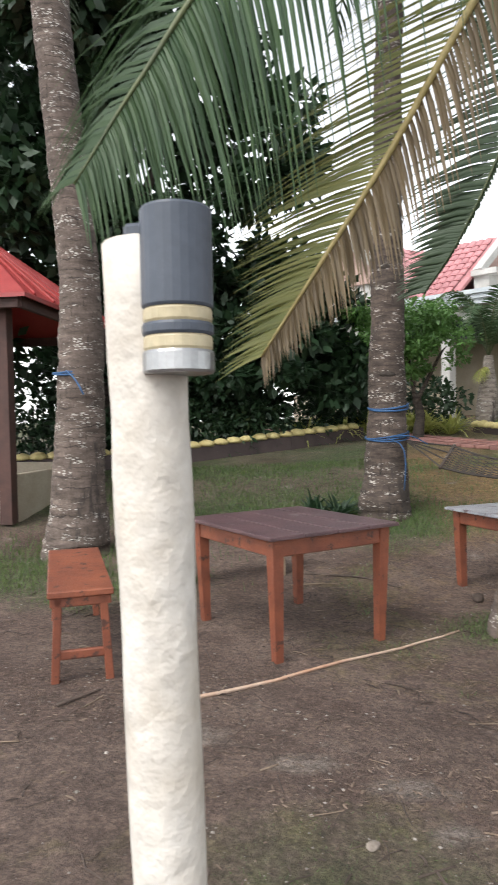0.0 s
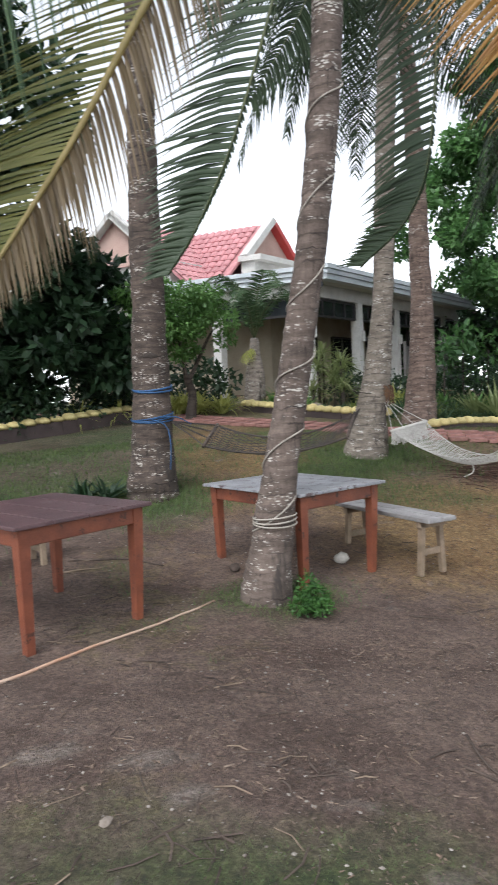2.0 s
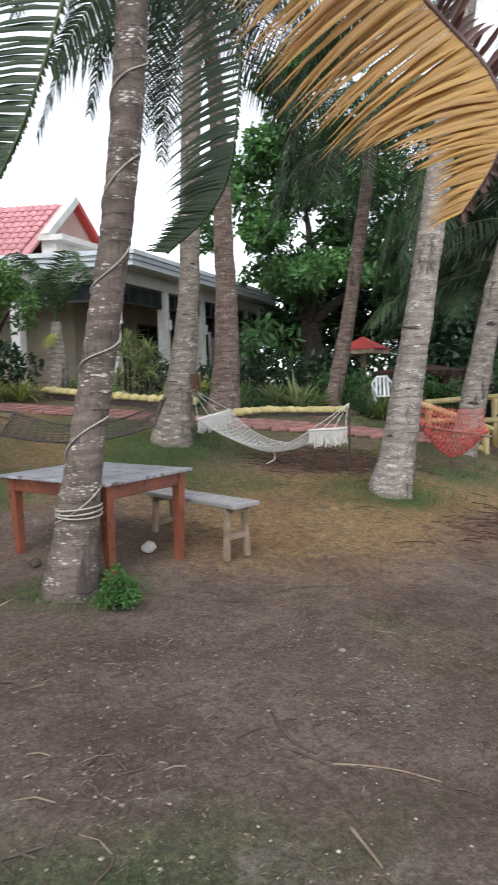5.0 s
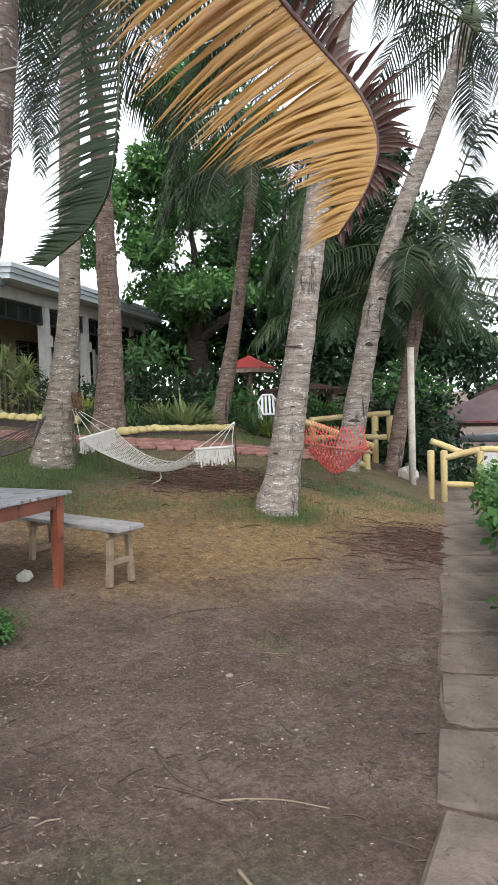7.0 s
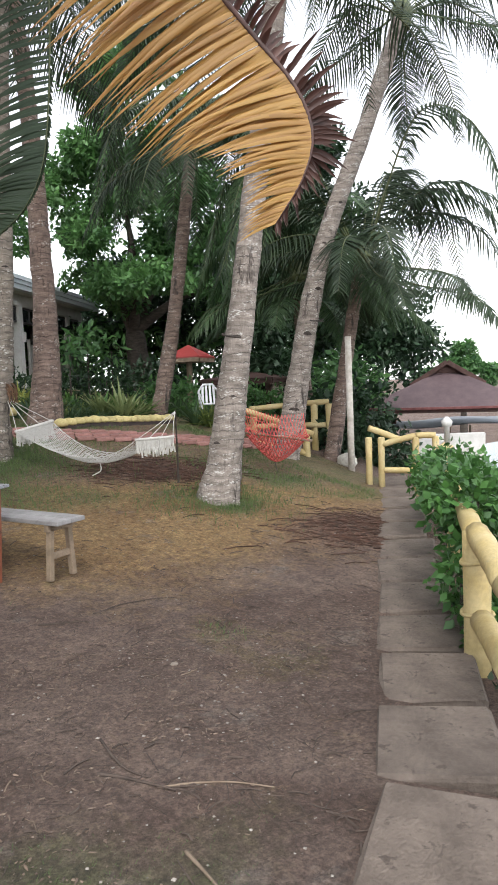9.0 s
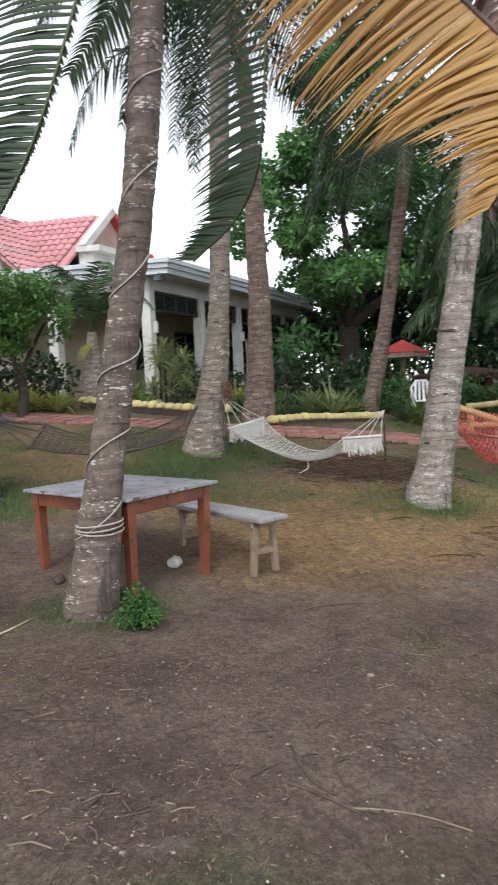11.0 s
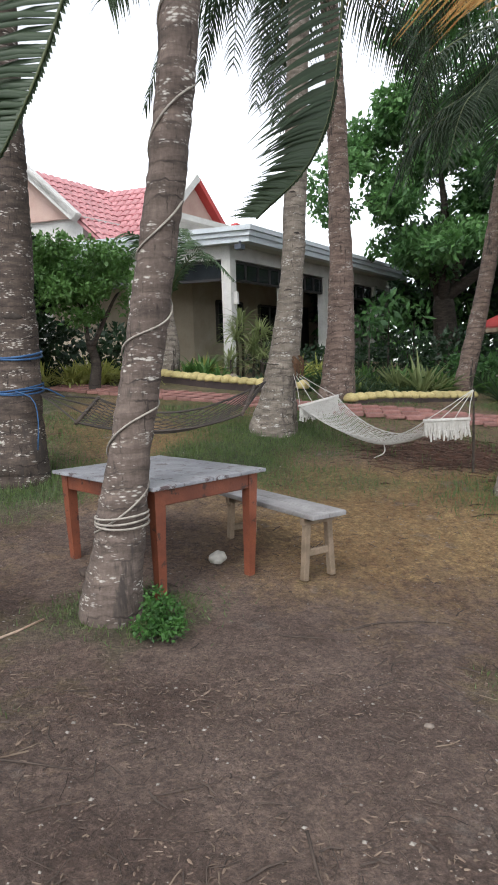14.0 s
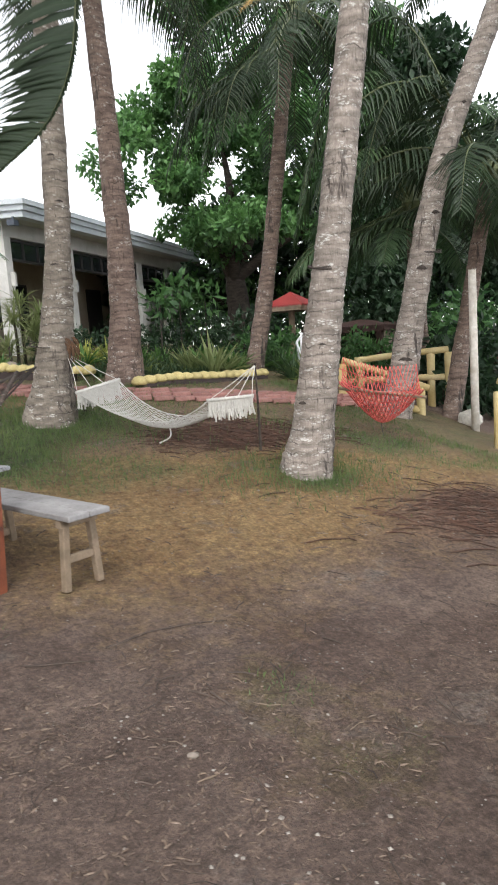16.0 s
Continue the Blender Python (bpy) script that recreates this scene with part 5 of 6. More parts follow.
rail_post(fence, (4.45, 1.92, -.45), .97, .085)
rail_post(fence, (8.5, 4.68, -.45), 1.0, .08)
rail_post(fence, (6.6, 3.4, -.45), .9, .08)
for a, b in (((8.45, 4.75, .55), (8.62, 4.49, .1)), ((4.45, 1.92, .5), (3.93, 1.46, .4)), ((3.93, 1.46, .4), (3.6, 1.08, .22)), ((4.4, 1.86, -.01), (3.95, 1.45, -.06)), ((4.45, 1.92, .46), (6.6, 3.4, .38)), ((6.6, 3.4, .36), (8.5, 4.68, .4))):
    rail_bar(fence, a, b, .07)
part("finial", Geo().tube([(8.5, 4.68, .5), (8.5, 4.68, .78), (8.5, 4.68, .8), (8.5, 4.68, .86), (8.5, 4.68, .92)], [.04, .035, .06, .075, .02], 12), M["white"], fence, "white knob-topped post", smooth=True)
for z in (.33, .02):
    part("joint_ring", Geo().tube([(4.45 + .092 * math.cos(q / 4), 1.92 + .092 * math.sin(q / 4), z + .01 * math.sin(q / 2)) for q in range(26)], .012, 6), M["yellow"], fence, smooth=True)
M["vine_leaf"] = leafy("glossy_vine_leaf", (0.018, 0.06, 0.018), (0.1, 0.24, 0.055), 2.0, 0.3, 0.4)
shrub("vine", "bright green leafy vine over the railing", "vine", [(5.3, 2.4, .5, .33, .28), (5.6, 2.65, .45, .33, .28), (5.15, 2.35, .0, .24, .33), (4.75, 2.2, .1, .16, .2), (4.62, 2.0, -.1, .13, .14), (4.95, 2.0, -.15, .3, .3), (6.35, 3.15, .42, .42, .3), (7.35, 3.95, .35, .42, .3), (7.95, 4.35, .25, .38, .35), (5.5, 2.2, -.2, .35, .3)], 5600, .062, M["vine_leaf"], 61, 1.25)
shrub("hedge", "low dark undergrowth under the railing", "hedge", [(4.55, 1.65, -.38, .22, .14), (4.2, 1.35, -.36, .2, .12), (3.9, 1.05, -.34, .2, .1), (5.0, 2.05, -.38, .24, .16), (5.5, 2.45, -.4, .25, .16)], 1500, .05, M["dark_leaf"], 63, 1.5)
solid("pole", Geo().tube([(10.76, 8.2, -.6), (10.7, 8.16, 1.0), (10.62, 8.1, 2.25)], [.066, .064, .06], 14), M["post"], "plain pale white pole standing on the lawn", "pole", smooth=True)

def hut(name, label, x, y, z0, eave, ridge, half, roof_m, post_m, group="", ribs=0, turn=0.0, ridge_half=0.0, wall=None, posts=True, gable=None):
    """An open hut: hipped roof with a thick eave on corner posts."""
    t = thing(name, label, "hut", pose(x, y, z0, 0, 0, turn), group)
    hx, hy = half
    for side, c in ((0, [(-hx, -hy), (hx, -hy), (ridge_half, 0), (-ridge_half, 0)]), (1, [(hx, hy), (-hx, hy), (-ridge_half, 0), (ridge_half, 0)]), (2, [(hx, -hy), (hx, hy), (ridge_half, 0), (ridge_half, 0)]), (3, [(-hx, hy), (-hx, -hy), (-ridge_half, 0), (-ridge_half, 0)])):
        p = [Vector((*c[0], eave)), Vector((*c[1], eave)), Vector((*c[2], ridge)), Vector((*c[3], ridge))]
        d = Vector((0, 0, .05))
        part("roof_sheet", Geo().add(p + [q - d for q in p], [(0, 1, 2, 3), (7, 6, 5, 4), (0, 4, 5, 1), (1, 5, 6, 2), (3, 7, 4, 0)]), roof_m, t)
        for k in range(ribs):
            s = (k + .5) / ribs
            a, b = p[0].lerp(p[1], s), p[3].lerp(p[2], s)
            part("roof_rib", Geo().beam(a + Vector((0, 0, .02)), b + Vector((0, 0, .02)), .04, .045, .008), roof_m, t)
    for sx, sy in ((-1, -1), (1, -1), (1, 1), (-1, 1)):
        if posts:
            part("post", Geo().box((sx * hx * .8, sy * hy * .8, eave / 2), (.16, .16, eave)), post_m, t)
        part("eave_beam", Geo().box((0, sy * hy * .95, eave - .09) if sx > 0 else (sy * hx * .95, 0, eave - .09), (hx * 1.9, .06, .14) if sx > 0 else (.06, hy * 1.9, .14)), post_m, t)
    if gable:
        gl, gw, gh = gable
        for sy in (-1, 1):
            p = [Vector((-gl, sy * gw, ridge - gh * .75)), Vector((gl, sy * gw, ridge - gh * .75)), Vector((gl, 0, ridge + gh * .25)), Vector((-gl, 0, ridge + gh * .25))]
            part("gable_roof", Geo().add(p + [q - Vector((0, 0, .06)) for q in p], [(0, 1, 2, 3), (7, 6, 5, 4), (0, 4, 5, 1), (1, 5, 6, 2), (2, 6, 7, 3), (3, 7, 4, 0)]), roof_m, t)
            part("barge_board", Geo().beam((-gl - .03, sy * gw * 1.03, ridge - gh * .8), (-gl - .03, 0, ridge + gh * .24), .06, .13), M["dark_wood"], t)
            part("eave_trim", Geo().box((0, sy * hy * 1.0, eave - .03), (hx * 2.02, .05, .07)), M["trim_red"], t)
            part("eave_trim", Geo().box((sy * hx * 1.0, 0, eave - .03), (.05, hy * 2.02, .07)), M["trim_red"], t)
        part("gable_face", Geo().add([(-gl + .1, -gw, ridge - gh * .75), (-gl + .1, gw, ridge - gh * .75), (-gl + .1, 0, ridge + gh * .22), (-gl + .16, -gw, ridge - gh * .75), (-gl + .16, gw, ridge - gh * .75), (-gl + .16, 0, ridge + gh * .22)], [(0, 2, 1), (3, 4, 5), (0, 1, 4, 3), (1, 2, 5, 4), (2, 0, 3, 5)]), M["dark_wood"], t)
    if wall:
        for c, s in (((0, -hy * .8, wall / 2), (hx * 1.5, .1, wall)), ((0, hy * .8, wall / 2), (hx * 1.5, .1, wall)), ((hx * .8, 0, wall / 2), (.1, hy * 1.5, wall))):
            part("low_wall", Geo().box(c, s), M["cream"], t)
    return t


M["brown_roof"] = surf("dark_brown_roof", (0.085, 0.055, 0.062), (0.14, 0.095, 0.1), 3, 0.6, 0.3)
M["trim_red"] = surf("dark_red_trim", (0.12, 0.03, 0.03), (0.22, 0.08, 0.075), 6, 0.6, 0.2)
M["dark_wood"] = surf("dark_red_brown_timber", (0.05, 0.025, 0.02), (0.1, 0.045, 0.035), 5, 0.7, 0.2)
hut("hut", "open hut with ribbed red sheet roof and dark posts", -5.4, 9.0, .3, 2.75, 4.1, (2.35, 1.9), M["red_sheet"], M["dark_wood"], ribs=7, ridge_half=.6, wall=.6)
hut("hut", "small red-roofed post shelter in the garden", 13.0, 16.35, 1.0, 1.3, 1.68, (.6, .6), M["red_sheet"], M["wood_pale"], turn=30, posts=False)
solid("post", Geo().tube([(13.0, 16.35, .8), (13.0, 16.35, 2.3)], .09, 10), M["wood_pale"], "timber post under a small red roof", "post")
hut("hut", "dark timber garden hut half hidden by plants", 14.6, 15.3, .3, 1.3, 1.5, (1.3, 1.2), M["dark_wood"], M["dark_wood"], turn=25, wall=1.2)
hut("hut", "large open pavilion with dark brown hipped roof by the sea", 18.9, 11.2, -1.8, 2.42, 3.5, (2.5, 2.3), M["brown_roof"], M["dark_wood"], turn=31, ridge_half=.9, gable=(1.25, 1.0, .62))
M["tarp"] = surf("grey_blue_canvas", (0.2, 0.23, 0.26), (0.32, 0.35, 0.38), 2, 0.7, 0.2, 30)
solid("low_wall", Geo().box((0, 0, 0), (1.75, .16, .75), None, .02), M["white"], "low white rendered wall by the shore", "wall", m=pose(16.3, 9.5, -.42, 0, 0, -41))
canopy = thing("canopy", "grey canvas canopy on thin poles near the shore", "canopy", pose(21.8, 12.6, -2.4, 0, 0, -41))
cv = [(-3 + 6 * i / 10, -1.2 + 2.4 * j / 4, 2.35 + .12 * i / 10 - .35 * (j / 4 - .6) ** 2 - .08 * math.sin(math.pi * i / 5) ** 2) for j in range(5) for i in range(11)]
part("canvas", Geo().add(cv + [(x, y, z - .03) for x, y, z in cv], [(j * 11 + i, j * 11 + i + 1, j * 11 + i + 12, j * 11 + i + 11) for j in range(4) for i in range(10)] + [(55 + j * 11 + i + 11, 55 + j * 11 + i + 12, 55 + j * 11 + i + 1, 55 + j * 11 + i) for j in range(4) for i in range(10)]), M["tarp"], canopy, smooth=True)
for cx in (-2.8, 0, 2.8):
    for cy in (-1.1, 1.1):
        part("pole", Geo().tube([(cx, cy, -.8), (cx, cy, 2.2)], .04, 8), M["wood_pale"], canopy)

M["plastic"] = surf("white_plastic", (0.68, 0.7, 0.72), (0.8, 0.81, 0.82), 4, 0.4, 0.02)
chair = thing("plastic_chair", "white moulded plastic garden chair among the plants", "chair", pose(9.83, 11.34, ground(9.83, 11.34), 0, 0, 150))
part("seat", Geo().box((0, 0, .42), (.44, .42, .03), None, .012), M["plastic"], chair)
part("backrest", Geo().tube([(-.2, -.2, .44), (-.21, -.25, .7), (-.1, -.28, .84), (.1, -.28, .84), (.21, -.25, .7), (.2, -.2, .44)], .025, 8), M["plastic"], chair, smooth=True)
for sx in (-.13, -.045, .045, .13):
    part("back_slat", Geo().beam((sx, -.2, .43), (sx * .9, -.275, .83), .05, .012), M["plastic"], chair)
for sx in (-1, 1):
    part("armrest", Geo().tube(curve([(sx * .21, -.24, .64), (sx * .25, 0, .66), (sx * .23, .2, .6), (sx * .21, .2, .43)], 12), .02, 8), M["plastic"], chair, smooth=True)
    for sy in (-1, 1):
        part("leg", Geo().beam((sx * .24, sy * .23, -.02), (sx * .19, sy * .18, .42), .05, .04), M["plastic"], chair)

# ---- ropes and small things on the ground ----
turns = Geo()
axis_line = curve([(1.69, 4.43, -.05), (1.75, 4.46, .35), (1.86, 4.48, 1.0), (2.05, 4.46, 2.0), (2.27, 4.36, 3.7), (2.4, 4.32, 6.4)], 60)
tx, ty, tz = [p.x for p in axis_line], [p.y for p in axis_line], [p.z for p in axis_line]
pts = []
for k in range(260):
    z = .4 + 3.5 * (k / 259) ** 1.15
    a = k * .15 + 1
    c = Vector((float(np.interp(z, tz, tx)), float(np.interp(z, tz, ty)), z))
    r = float(np.interp(z, (0, .35, 1, 2, 3.7), (.2, .15, .126, .112, .11))) * 1.03 + .004
    pts.append(c + Vector((math.cos(a) * r, math.sin(a) * r, .03 * math.sin(a * 1.3))))
turns.tube(pts, .0062, 6)
for j, z in enumerate((.55, .575, .6)):
    turns.tube([Vector((1.79 + math.cos(a / 4) * .158, 4.465 + math.sin(a / 4) * .158, z + .012 * math.sin(a / 4 + j))) for a in range(26)], .007, 6)
M["rope_grey"] = surf("weathered_grey_rope", (0.3, 0.27, 0.23), (0.5, 0.46, 0.4), 20, 0.9, 0.2)
solid("rope", turns, M["rope_grey"], "weathered rope wound in spirals up a palm trunk", "rope", smooth=True)


def loop(x, y, z, r, m, label, tilt=.04, n=3, thick=.012, tail=None):
    g = Geo()
    for j in range(n):
        g.tube([(x + math.cos(a / 4) * r, y + math.sin(a / 4) * r, z + j * thick * 1.8 + tilt * math.sin(a / 4 + j * .5)) for a in range(26)], thick, 6)
    if tail:
        for q in tail:
            g.tube(curve([(x - .02, y - r, z), *q], 8), thick * .8, 5)
    return solid("rope", g, m, label, "rope", "palm ropes", smooth=True)


loop(1.06, 7.6, 1.28, .245, M["rope_blue"], "blue nylon rope knotted round a dark palm", thick=.009, tail=(((1.2, 7.33, 1.2), (1.24, 7.3, 1.0), (1.22, 7.3, .7)), ((1.3, 7.4, 1.3), (1.5, 7.45, 1.2))))
loop(1.08, 7.6, 1.62, .225, M["rope_blue"], "blue nylon rope tied high on a dark palm", n=2)
loop(6.14, 6.04, 2.02, .172, M["rope_dark"], "dark blue cord tied round a pale palm", n=3, thick=.008)
loop(9.95, 8.35, 2.55, .19, M["rope_dark"], "dark cord tied round the leaning palm", n=2, thick=.008)
loop(-2.2, 6.5, 2.05, .245, M["rope_blue"], "blue rope knotted round a grey palm", n=2, tail=(((-2.1, 6.2, 1.95), (-2.0, 6.15, 1.8)),))
loop(4.2, 8.93, 1.5, .21, M["rope_dark"], "dark cord tied round a palm", n=1, thick=.007)

M["scar"] = surf("dark_trunk_scar", (0.03, 0.024, 0.02), (0.075, 0.06, 0.05), 12, 0.95, 0.5, 40)


def scars(palm, axis_pts, radii, places):
    """Dark crescent leaf scars sunk on the side of a trunk that faces the lawn."""
    zs = [p[2] for p in axis_pts]
    b = Vector(axis_pts[0])
    for z, turn, wide, tall in places:
        cx, cy = float(np.interp(z, zs, [p[0] for p in axis_pts])), float(np.interp(z, zs, [p[1] for p in axis_pts]))
        rr = float(np.interp(z, zs, radii)) * 1.0
        g = Geo()
        n = 9
        for j in range(3):
            for i in range(n):
                u = i / (n - 1) * 2 - 1
                q = turn + u * wide
                lift = .012 * (1 - u * u) if j == 1 else -.01
                g.v.append((cx + math.cos(q) * (rr + lift) - b.x, cy + math.sin(q) * (rr + lift) - b.y, z + (j - 1) * tall * (1 - u * u) - .35 * tall * u * u - b.z))
        g.f = [(j * n + i, j * n + i + 1, (j + 1) * n + i + 1, (j + 1) * n + i) for j in range(2) for i in range(n - 1)]
        part("leaf_scar", g, M["scar"], palm, smooth=True)


scars(palm_f, ((9.45, 8.7, -.05), (9.6, 8.6, .8), (10.1, 8.25, 3.7), (10.75, 7.65, 6.0)), (.28, .22, .165, .14), ((.95, -2.35, .55, .05), (2.3, -2.4, .5, .045), (3.1, -2.0, .4, .03), (3.9, -2.5, .35, .03), (4.6, -2.2, .3, .03)))
scars(palm_b, ((4.14, 8.95, .5), (4.22, 8.92, 1.1), (4.42, 8.84, 2.6), (4.56, 8.8, 5.5)), (.35, .22, .148, .135), ((1.35, -1.7, .5, .03), (2.4, -2.0, .5, .03), (3.1, -1.6, .45, .025), (3.6, -2.1, .5, .03)))
scars(palm_d, ((5.89, 6.21, -.02), (5.98, 6.15, .6), (6.2, 6.0, 2.3), (6.48, 5.86, 4.36)), (.28, .2, .158, .135), ((.75, -2.9, .45, .03), (1.3, -2.2, .3, .02), (2.75, -2.7, .4, .025), (3.2, -2.1, .35, .02)))
scars(palm_a, ((1.02, 7.6, .36), (1.04, 7.6, .9), (1.08, 7.6, 2.2), (1.13, 7.6, 5.3)), (.31, .24, .2, .15), ((2.0, -1.6, .5, .04), (2.35, -1.3, .4, .03), (3.2, -1.7, .5, .035)))

M["stick"] = surf("weathered_cane", (0.4, 0.17, 0.08), (0.62, 0.5, 0.4), 3, 0.7, 0.2)
M["twig"] = surf("dark_dry_twig", (0.045, 0.032, 0.026), (0.12, 0.088, 0.07), 9, 0.9, 0.2)
M["twig_red"] = surf("red_brown_dry_stalk", (0.05, 0.028, 0.02), (0.15, 0.075, 0.05), 9, 0.9, 0.2)
M["twig_pale"] = surf("pale_dry_twig", (0.17, 0.12, 0.085), (0.29, 0.22, 0.16), 9, 0.9, 0.2)
M["sand"] = surf("pale_sunk_stone", (0.22, 0.18, 0.15), (0.34, 0.29, 0.24), 12, 0.95, 0.6, 30)
M["coral"] = surf("white_coral_stone", (0.45, 0.42, 0.37), (0.7, 0.67, 0.6), 12, 0.9, 0.6, 30)
M["litter"] = leafy("dry_leaf_litter", (0.05, 0.03, 0.022), (0.28, 0.2, 0.145), 4, 0.1)
M["chip"] = leafy("coral_chips", (0.14, 0.115, 0.095), (0.38, 0.34, 0.3), 4, 0.0)


def lying(points, r, lift=.0):
    return [Vector((x, y, relief(x, y) + r * .7 + lift)) for x, y in ((p.x, p.y) for p in curve([(a, b, 0) for a, b in points], 14))]


solid("cane", Geo().tube(lying(((-.42, 2.91), (.2, 3.43), (.72, 3.88), (1.31, 4.41)), .011), [.012 - .0004 * k for k in range(14)], 8), M["stick"], "long thin orange-brown cane lying on the soil", "cane", smooth=True)
for k, (p, r, m) in enumerate(((((2.05, 2.2), (2.13, 2.1), (2.22, 1.9)), .009, "twig"), (((2.2, 1.95), (2.4, 1.85), (2.55, 1.7)), .006, "twig_pale"), (((2.2, 2.45), (2.16, 2.2), (2.2, 2.05)), .007, "twig"),
                               (((2.05, 1.6), (2.03, 1.4)), .008, "twig_pale"), (((3.0, 4.0), (3.3, 4.05), (3.7, 4.0)), .007, "twig"), (((2.6, 4.0), (2.9, 3.9)), .006, "twig"), (((.2, 5.6), (.7, 5.5), (1.0, 5.3)), .012, "twig"),
                               (((.1, 5.3), (.5, 5.35)), .01, "twig_pale"), (((-.9, 2.9), (-.75, 3.1)), .012, "twig"), (((1.1, 3.1), (1.45, 2.95)), .006, "twig"), (((-1.3, 2.4), (-.9, 2.5)), .007, "twig_pale"), (((.4, 1.5), (.62, 1.47)), .004, "twig_pale"))):
    solid("twig", Geo().tube(lying(p, r), [r * (1 - .04 * j) for j in range(14)], 6), M[m], "dry twig lying on bare soil", "twig", "fallen twigs", smooth=True)


def lump(name, x, y, s, m, label, category, seed):
    bm = bmesh.new()
    bmesh.ops.create_icosphere(bm, subdivisions=3, radius=1)
    for q in bm.verts:
        q.co *= 1 + .25 * noise.noise(q.co * 1.4 + Vector((seed, 0, 0))) + .1 * noise.noise(q.co * 4 + Vector((0, seed, 0)))
    bmesh.ops.scale(bm, vec=s, verts=bm.verts)
    me = bpy.data.meshes.new(name)
    bm.to_mesh(me)
    bm.free()
    solid(name, me, m, label, category, smooth=True, m=pose(x, y, relief(x, y) + s[2] * .6, 0, 0, seed * 40))


lump("coral_stone", 2.52, 5.2, (.075, .055, .05), M["coral"], "white coral stone lying under a table", "stone", 1)
lump("coconut_husk", 1.57, 5.1, (.05, .045, .04), M["twig"], "dark dried coconut husk by a table leg", "husk", 2)
lump("coral_stone", 1.66, 4.72, (.06, .03, .02), M["coral"], "small flat pale stone near a palm base", "stone", 3)
lump("coral_stone", 2.98, 3.0, (.022, .016, .012), M["sand"], "small pale stone on bare soil", "stone", 4)
lump("coral_stone", .62, 2.0, (.03, .022, .008), M["sand"], "pale flat stone half sunk in soil", "stone", 6)
M["fibre"] = surf("brown_palm_fibre", (0.09, 0.045, 0.025), (0.2, 0.11, 0.06), 14, 0.95, 0.6, 60)
lump("rock", 11.1, 8.6, (.22, .2, .16), M["coral"], "grey rock at the foot of a palm", "rock", 7)
lump("rock", 4.75, 13.6, (.16, .13, .12), M["sand"], "pale rock in the garden bed", "rock", 8)
M["weed_leaf"] = leafy("small_green_weed_leaf", (0.025, 0.08, 0.02), (0.1, 0.24, 0.05), 8.0, 0.35)
shrub("weed", "leafy green weed growing beside a palm trunk", "weed", [(1.93, 4.12, .12, .075, .12), (2.0, 4.17, .07, .08, .08), (1.86, 4.06, .05, .08, .06), (1.98, 4.04, .04, .1, .05)], 1700, .018, M["weed_leaf"], 71, 1.4)

# ---- scattered ground cover ----
def scatter(n, seed, area, want):
    r = np.random.RandomState(seed)
    out = []
    while len(out) < n:
        x, y = r.uniform(area[0], area[1]), r.uniform(area[2], area[3])
        if r.rand() < want(x, y):
            out.append((x, y, relief(x, y)))
    return out, r


def near(x, y):
    return 1.0 if y < 3.5 else (0.45 if y < 6 else 0.2)


def clear(x, y):
    d = (x - 2.85) * sn.x + (y - 1.46) * sn.y
    return d < -0.02


spots, r = scatter(32000, 11, (-3.2, 9.0, 0.4, 11.0), lambda x, y: near(x, y) * max(0, cover(x, y)[0] - .3) * 1.5 if clear(x, y) else 0)
gb = Geo()
for x, y, z in spots:
    a, h, w = r.uniform(0, 6.28), r.uniform(.01, .045) * (1.5 if y > 5 else (1 if y > 3 else .42)), .0022 * (1 + .25 * y) if y > 3 else .0016
    lx, ly = r.uniform(-.025, .025), r.uniform(-.025, .025)
    n = len(gb.v)
    gb.v += [(x - math.cos(a) * w, y - math.sin(a) * w, z - .004), (x + math.cos(a) * w, y + math.sin(a) * w, z - .004), (x + lx, y + ly, z + h)]
    gb.f.append((n, n + 1, n + 2))
rings = ((1.86, 4.5, .22, .04), (1.04, 7.55, .6, .12), (4.2, 8.8, .85, .13), (5.92, 6.18, .55, .1), (5.95, 11.0, .7, .1), (-2.2, 6.45, .8, .12), (3.6, 8.0, .8, .05))
for k in range(15000):
    px, py, sp, hh = rings[k % len(rings)]
    x, y = px + r.normal() * sp, py + r.normal() * sp * .7
    a, h, w = r.uniform(0, 6.28), hh * r.uniform(.3, 1), .004
    z = relief(x, y)
    n = len(gb.v)
    gb.v += [(x - math.cos(a) * w, y - math.sin(a) * w, z - .004), (x + math.cos(a) * w, y + math.sin(a) * w, z - .004), (x + r.uniform(-.04, .04), y + r.uniform(-.04, .04), z + h)]
    gb.f.append((n, n + 1, n + 2))
M["grass"] = leafy("short_lawn_grass", (0.045, 0.1, 0.03), (0.155, 0.2, 0.065), 2.5, 0.3)
solid("grass", gb, M["grass"], "short sparse green and straw-coloured grass", "grass", kind="stuff")

spots, r = scatter(6500, 12, (-3, 8.5, .4, 9.0), lambda x, y: near(x, y) * (.35 + .65 * (noise.noise(Vector((x * 1.1, y * 1.1, 2))) > 0.05)) if clear(x, y) else 0)
gp = Geo()
for x, y, z in spots:
    s = .0022 + .0085 * r.rand() ** 5
    h = s * r.uniform(.4, .8)
    a = r.uniform(0, 3.14)
    c, d = math.cos(a) * s * r.uniform(.8, 1.6), math.sin(a) * s
    n = len(gp.v)
    gp.v += [(x + c, y + d, z), (x - d, y + c, z + h * .2), (x - c, y - d, z), (x + d, y - c, z), (x + c * .2, y + d * .1, z + h), (x, y, z - s)]
    gp.f += [(n, n + 1, n + 4), (n + 1, n + 2, n + 4), (n + 2, n + 3, n + 4), (n + 3, n, n + 4)]
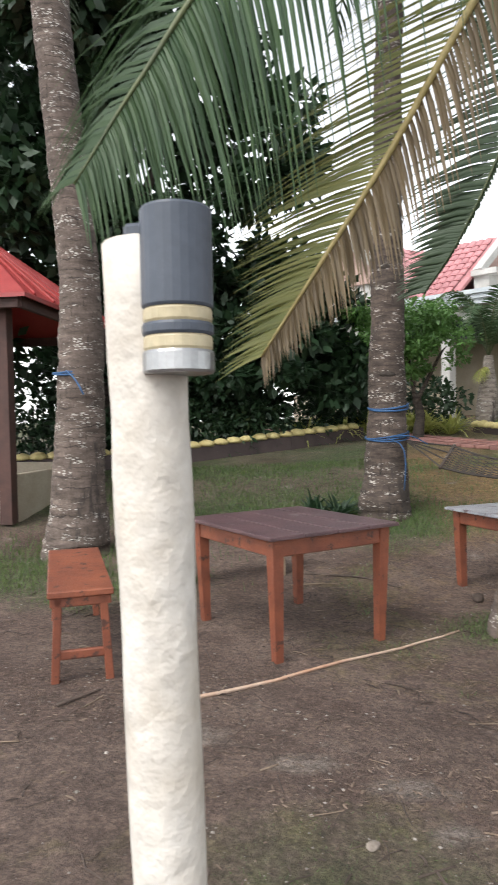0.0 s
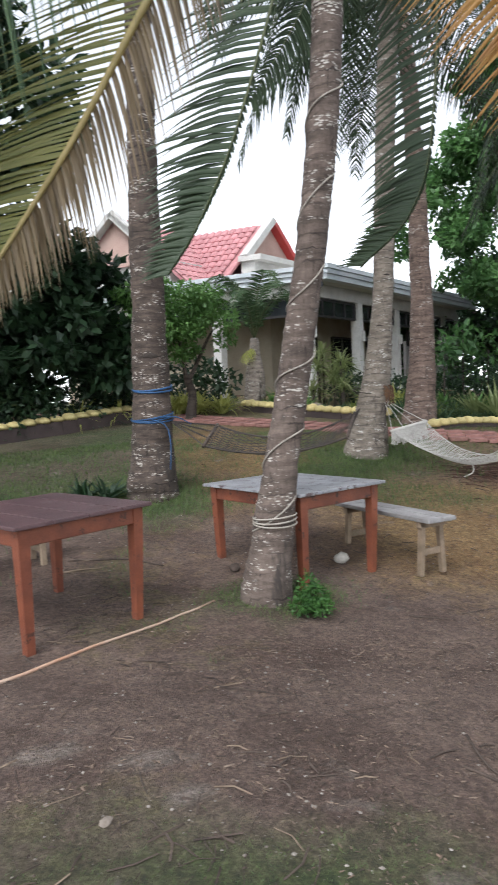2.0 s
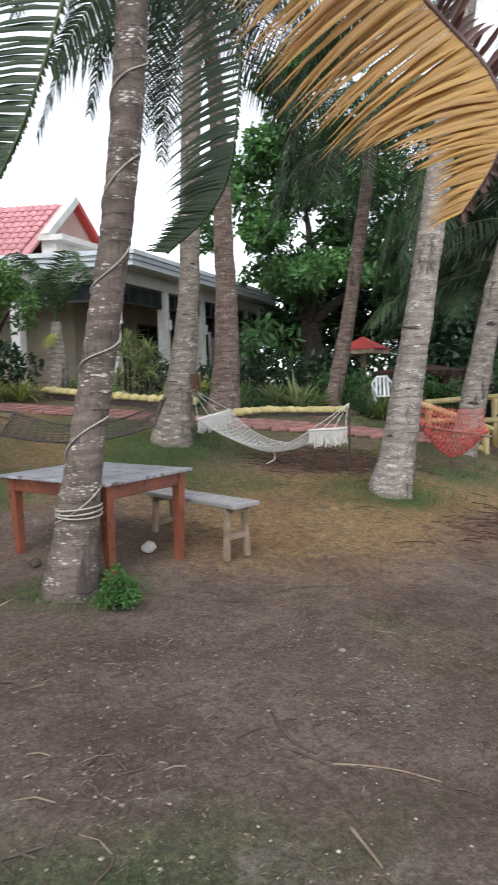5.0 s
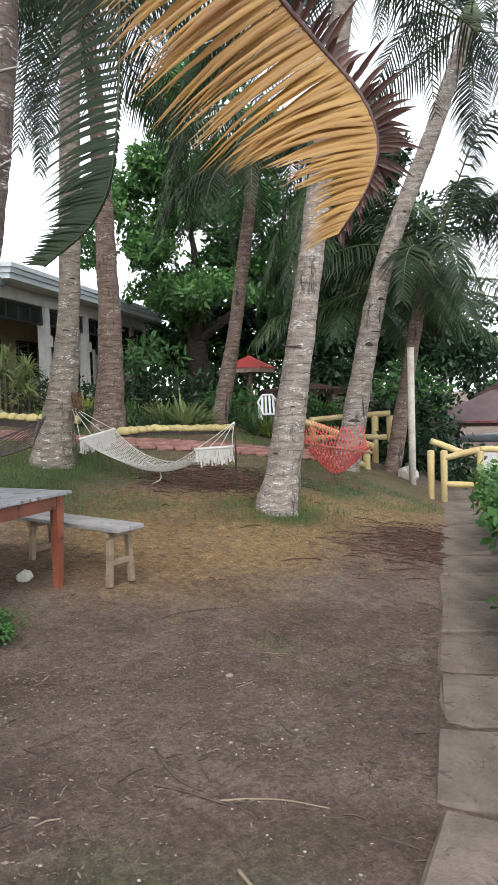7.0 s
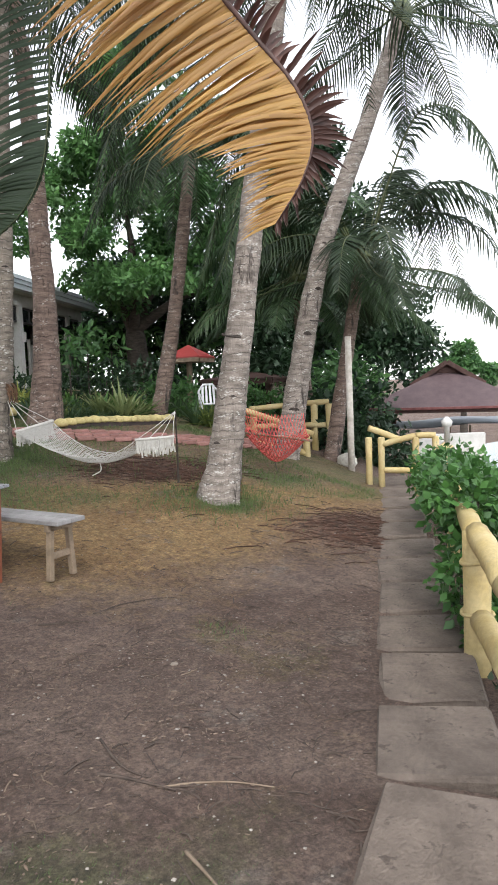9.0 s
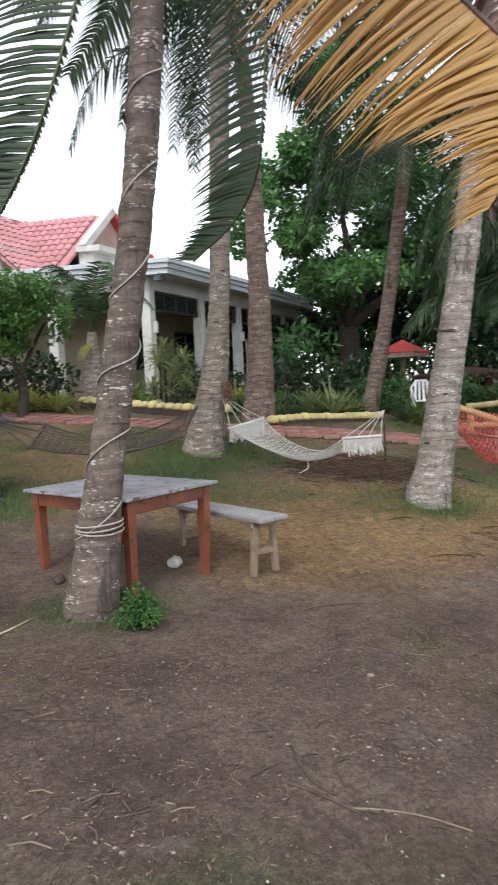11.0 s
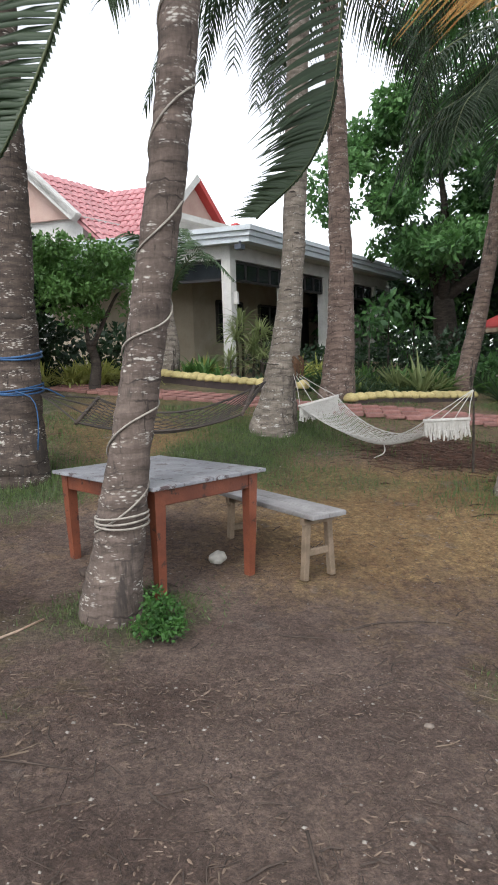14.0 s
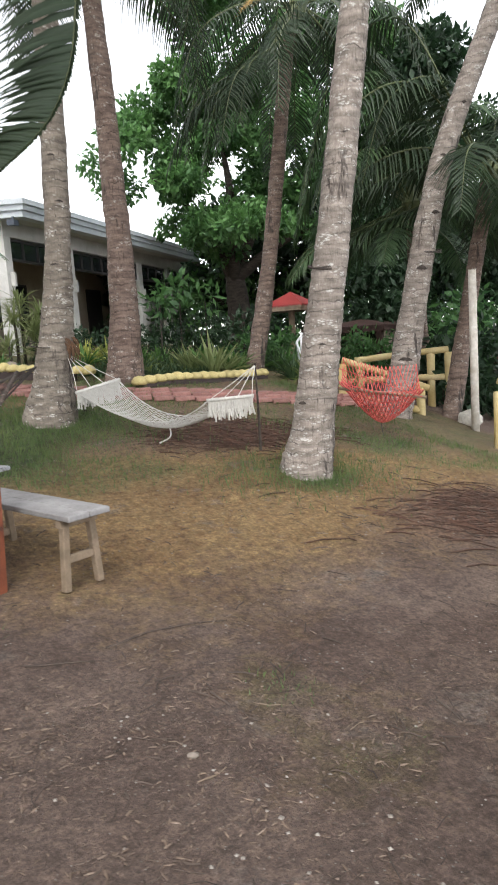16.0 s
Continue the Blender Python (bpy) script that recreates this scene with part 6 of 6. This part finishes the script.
solid("pebbles", gp, M["chip"], "scattered pale coral chips and pebbles", "pebbles", kind="stuff")

spots, r = scatter(17000, 13, (-3, 9, .4, 10), lambda x, y: (near(x, y) * .5 * (noise.noise(Vector((x * .9, y * .9, 7))) > -.1) + cover(x, y)[2]) if clear(x, y) else 0)
gl = Geo()
for x, y, z in spots:
    a, L, w = r.uniform(0, 6.28), .008 + .03 * r.rand() ** 2, r.uniform(.002, .008)
    h = Vector((math.cos(a), math.sin(a), r.uniform(-.1, .25)))
    leaflet(gl, Vector((x, y, z + .004)), h, L, w, Vector((-math.sin(a), math.cos(a), r.uniform(-.4, .4))), .1, r.uniform(-.3, .3), 2)
for px, py, sp, n in ((2.45, 3.35, .3, 260), (1.9, 3.6, .35, 200), (1.1, 3.75, .35, 160), (3.3, 3.9, .5, 220), (.8, 2.45, .22, 120), (2.0, 5.0, .4, 120), (2.6, 2.6, .4, 120), (3.6, 2.9, .4, 140)):
    for k in range(n):
        x, y = px + r.normal() * sp, py + r.normal() * sp * .55
        if clear(x, y):
            a, L, w = r.uniform(0, 6.28), .015 + .035 * r.rand(), r.uniform(.003, .009)
            leaflet(gl, Vector((x, y, relief(x, y) + .005)), Vector((math.cos(a), math.sin(a), r.uniform(-.1, .4))), L, w, Vector((-math.sin(a), math.cos(a), r.uniform(-.4, .4))), .1, r.uniform(-.3, .3), 2)
solid("leaf_litter", gl, M["litter"], "dry brown leaf scraps strewn over soil", "litter", kind="stuff")

spots, r = scatter(6000, 14, (-3, 9, .4, 10), lambda x, y: (near(x, y) * .5 * (1 - .8 * cover(x, y)[1]) * (.3 + .7 * (noise.noise(Vector((x * .8, y * .8, 4))) > 0)) + .8 * cover(x, y)[2]) if clear(x, y) else 0)
gt = {"twig": Geo(), "twig_pale": Geo()}
for x, y, z in spots:
    a = r.uniform(0, 6.28)
    L = .015 + .16 * r.rand() ** 3
    rr = .0012 + .0036 * r.rand() ** 2
    dx, dy = math.cos(a) * L, math.sin(a) * L
    k = r.uniform(-.15, .15)
    gt["twig" if r.rand() < .93 else "twig_pale"].tube([(x, y, z + .003), (x + dx * .5 - dy * k, y + dy * .5 + dx * k, relief(x + dx * .5, y + dy * .5) + .007), (x + dx, y + dy, relief(x + dx, y + dy) + .004)], rr, 3, False)
solid("twigs", gt["twig"], M["twig"], "small dark twigs strewn over soil", "twigs", kind="stuff")
solid("twigs", gt["twig_pale"], M["twig_pale"], "small pale dry twigs strewn over soil", "twigs", kind="stuff")

fallen, r = scatter(700, 15, (4.5, 9, 3.6, 9.2), lambda x, y: cover(x, y)[2] ** 2 if clear(x, y) else 0)
gs = Geo()
for x, y, z in fallen:
    a = r.normal(-.35, .35)
    L = .1 + .45 * r.rand() ** 2
    dx, dy = math.cos(a) * L, math.sin(a) * L
    gs.tube([(x, y, z + .006), (x + dx * .5 - dy * .06, y + dy * .5 + dx * .06, relief(x + dx * .5, y + dy * .5) + .016), (x + dx, y + dy, relief(x + dx, y + dy) + .006)], .003 + .004 * r.rand(), 3, False)
solid("leaf_stalks", gs, M["twig_red"], "dense dark red-brown fallen palm leaf stalks", "twigs", kind="stuff")

# loose end of the white hammock's cord, and fibre on a palm
solid("rope", Geo().tube(curve([(5.0, 7.85, .62), (5.12, 7.75, .52), (5.08, 7.6, .4), (4.9, 7.5, relief(4.9, 7.5) + .02)], 16), .008, 6), M["rope_white"], "loose white cord end hanging from a hammock", "rope", smooth=True)
gf2 = Geo()
for k in range(40):
    a = -.9 + rk.uniform(-.5, .5)
    p = Vector((4.3 + math.cos(a) * .2, 8.9 + math.sin(a) * .2, 1.5 + rk.uniform(-.08, .08)))
    gf2.tube([p, p + Vector((math.cos(a) * .05, math.sin(a) * .05, -.04)), p + Vector((math.cos(a) * .06, math.sin(a) * .06, -.13 * rk.random() - .05))], .006, 4, False)
solid("palm_fibre", gf2, M["fibre"], "brown fibre tuft clinging to a palm trunk", "fibre")["kind"] = "stuff"
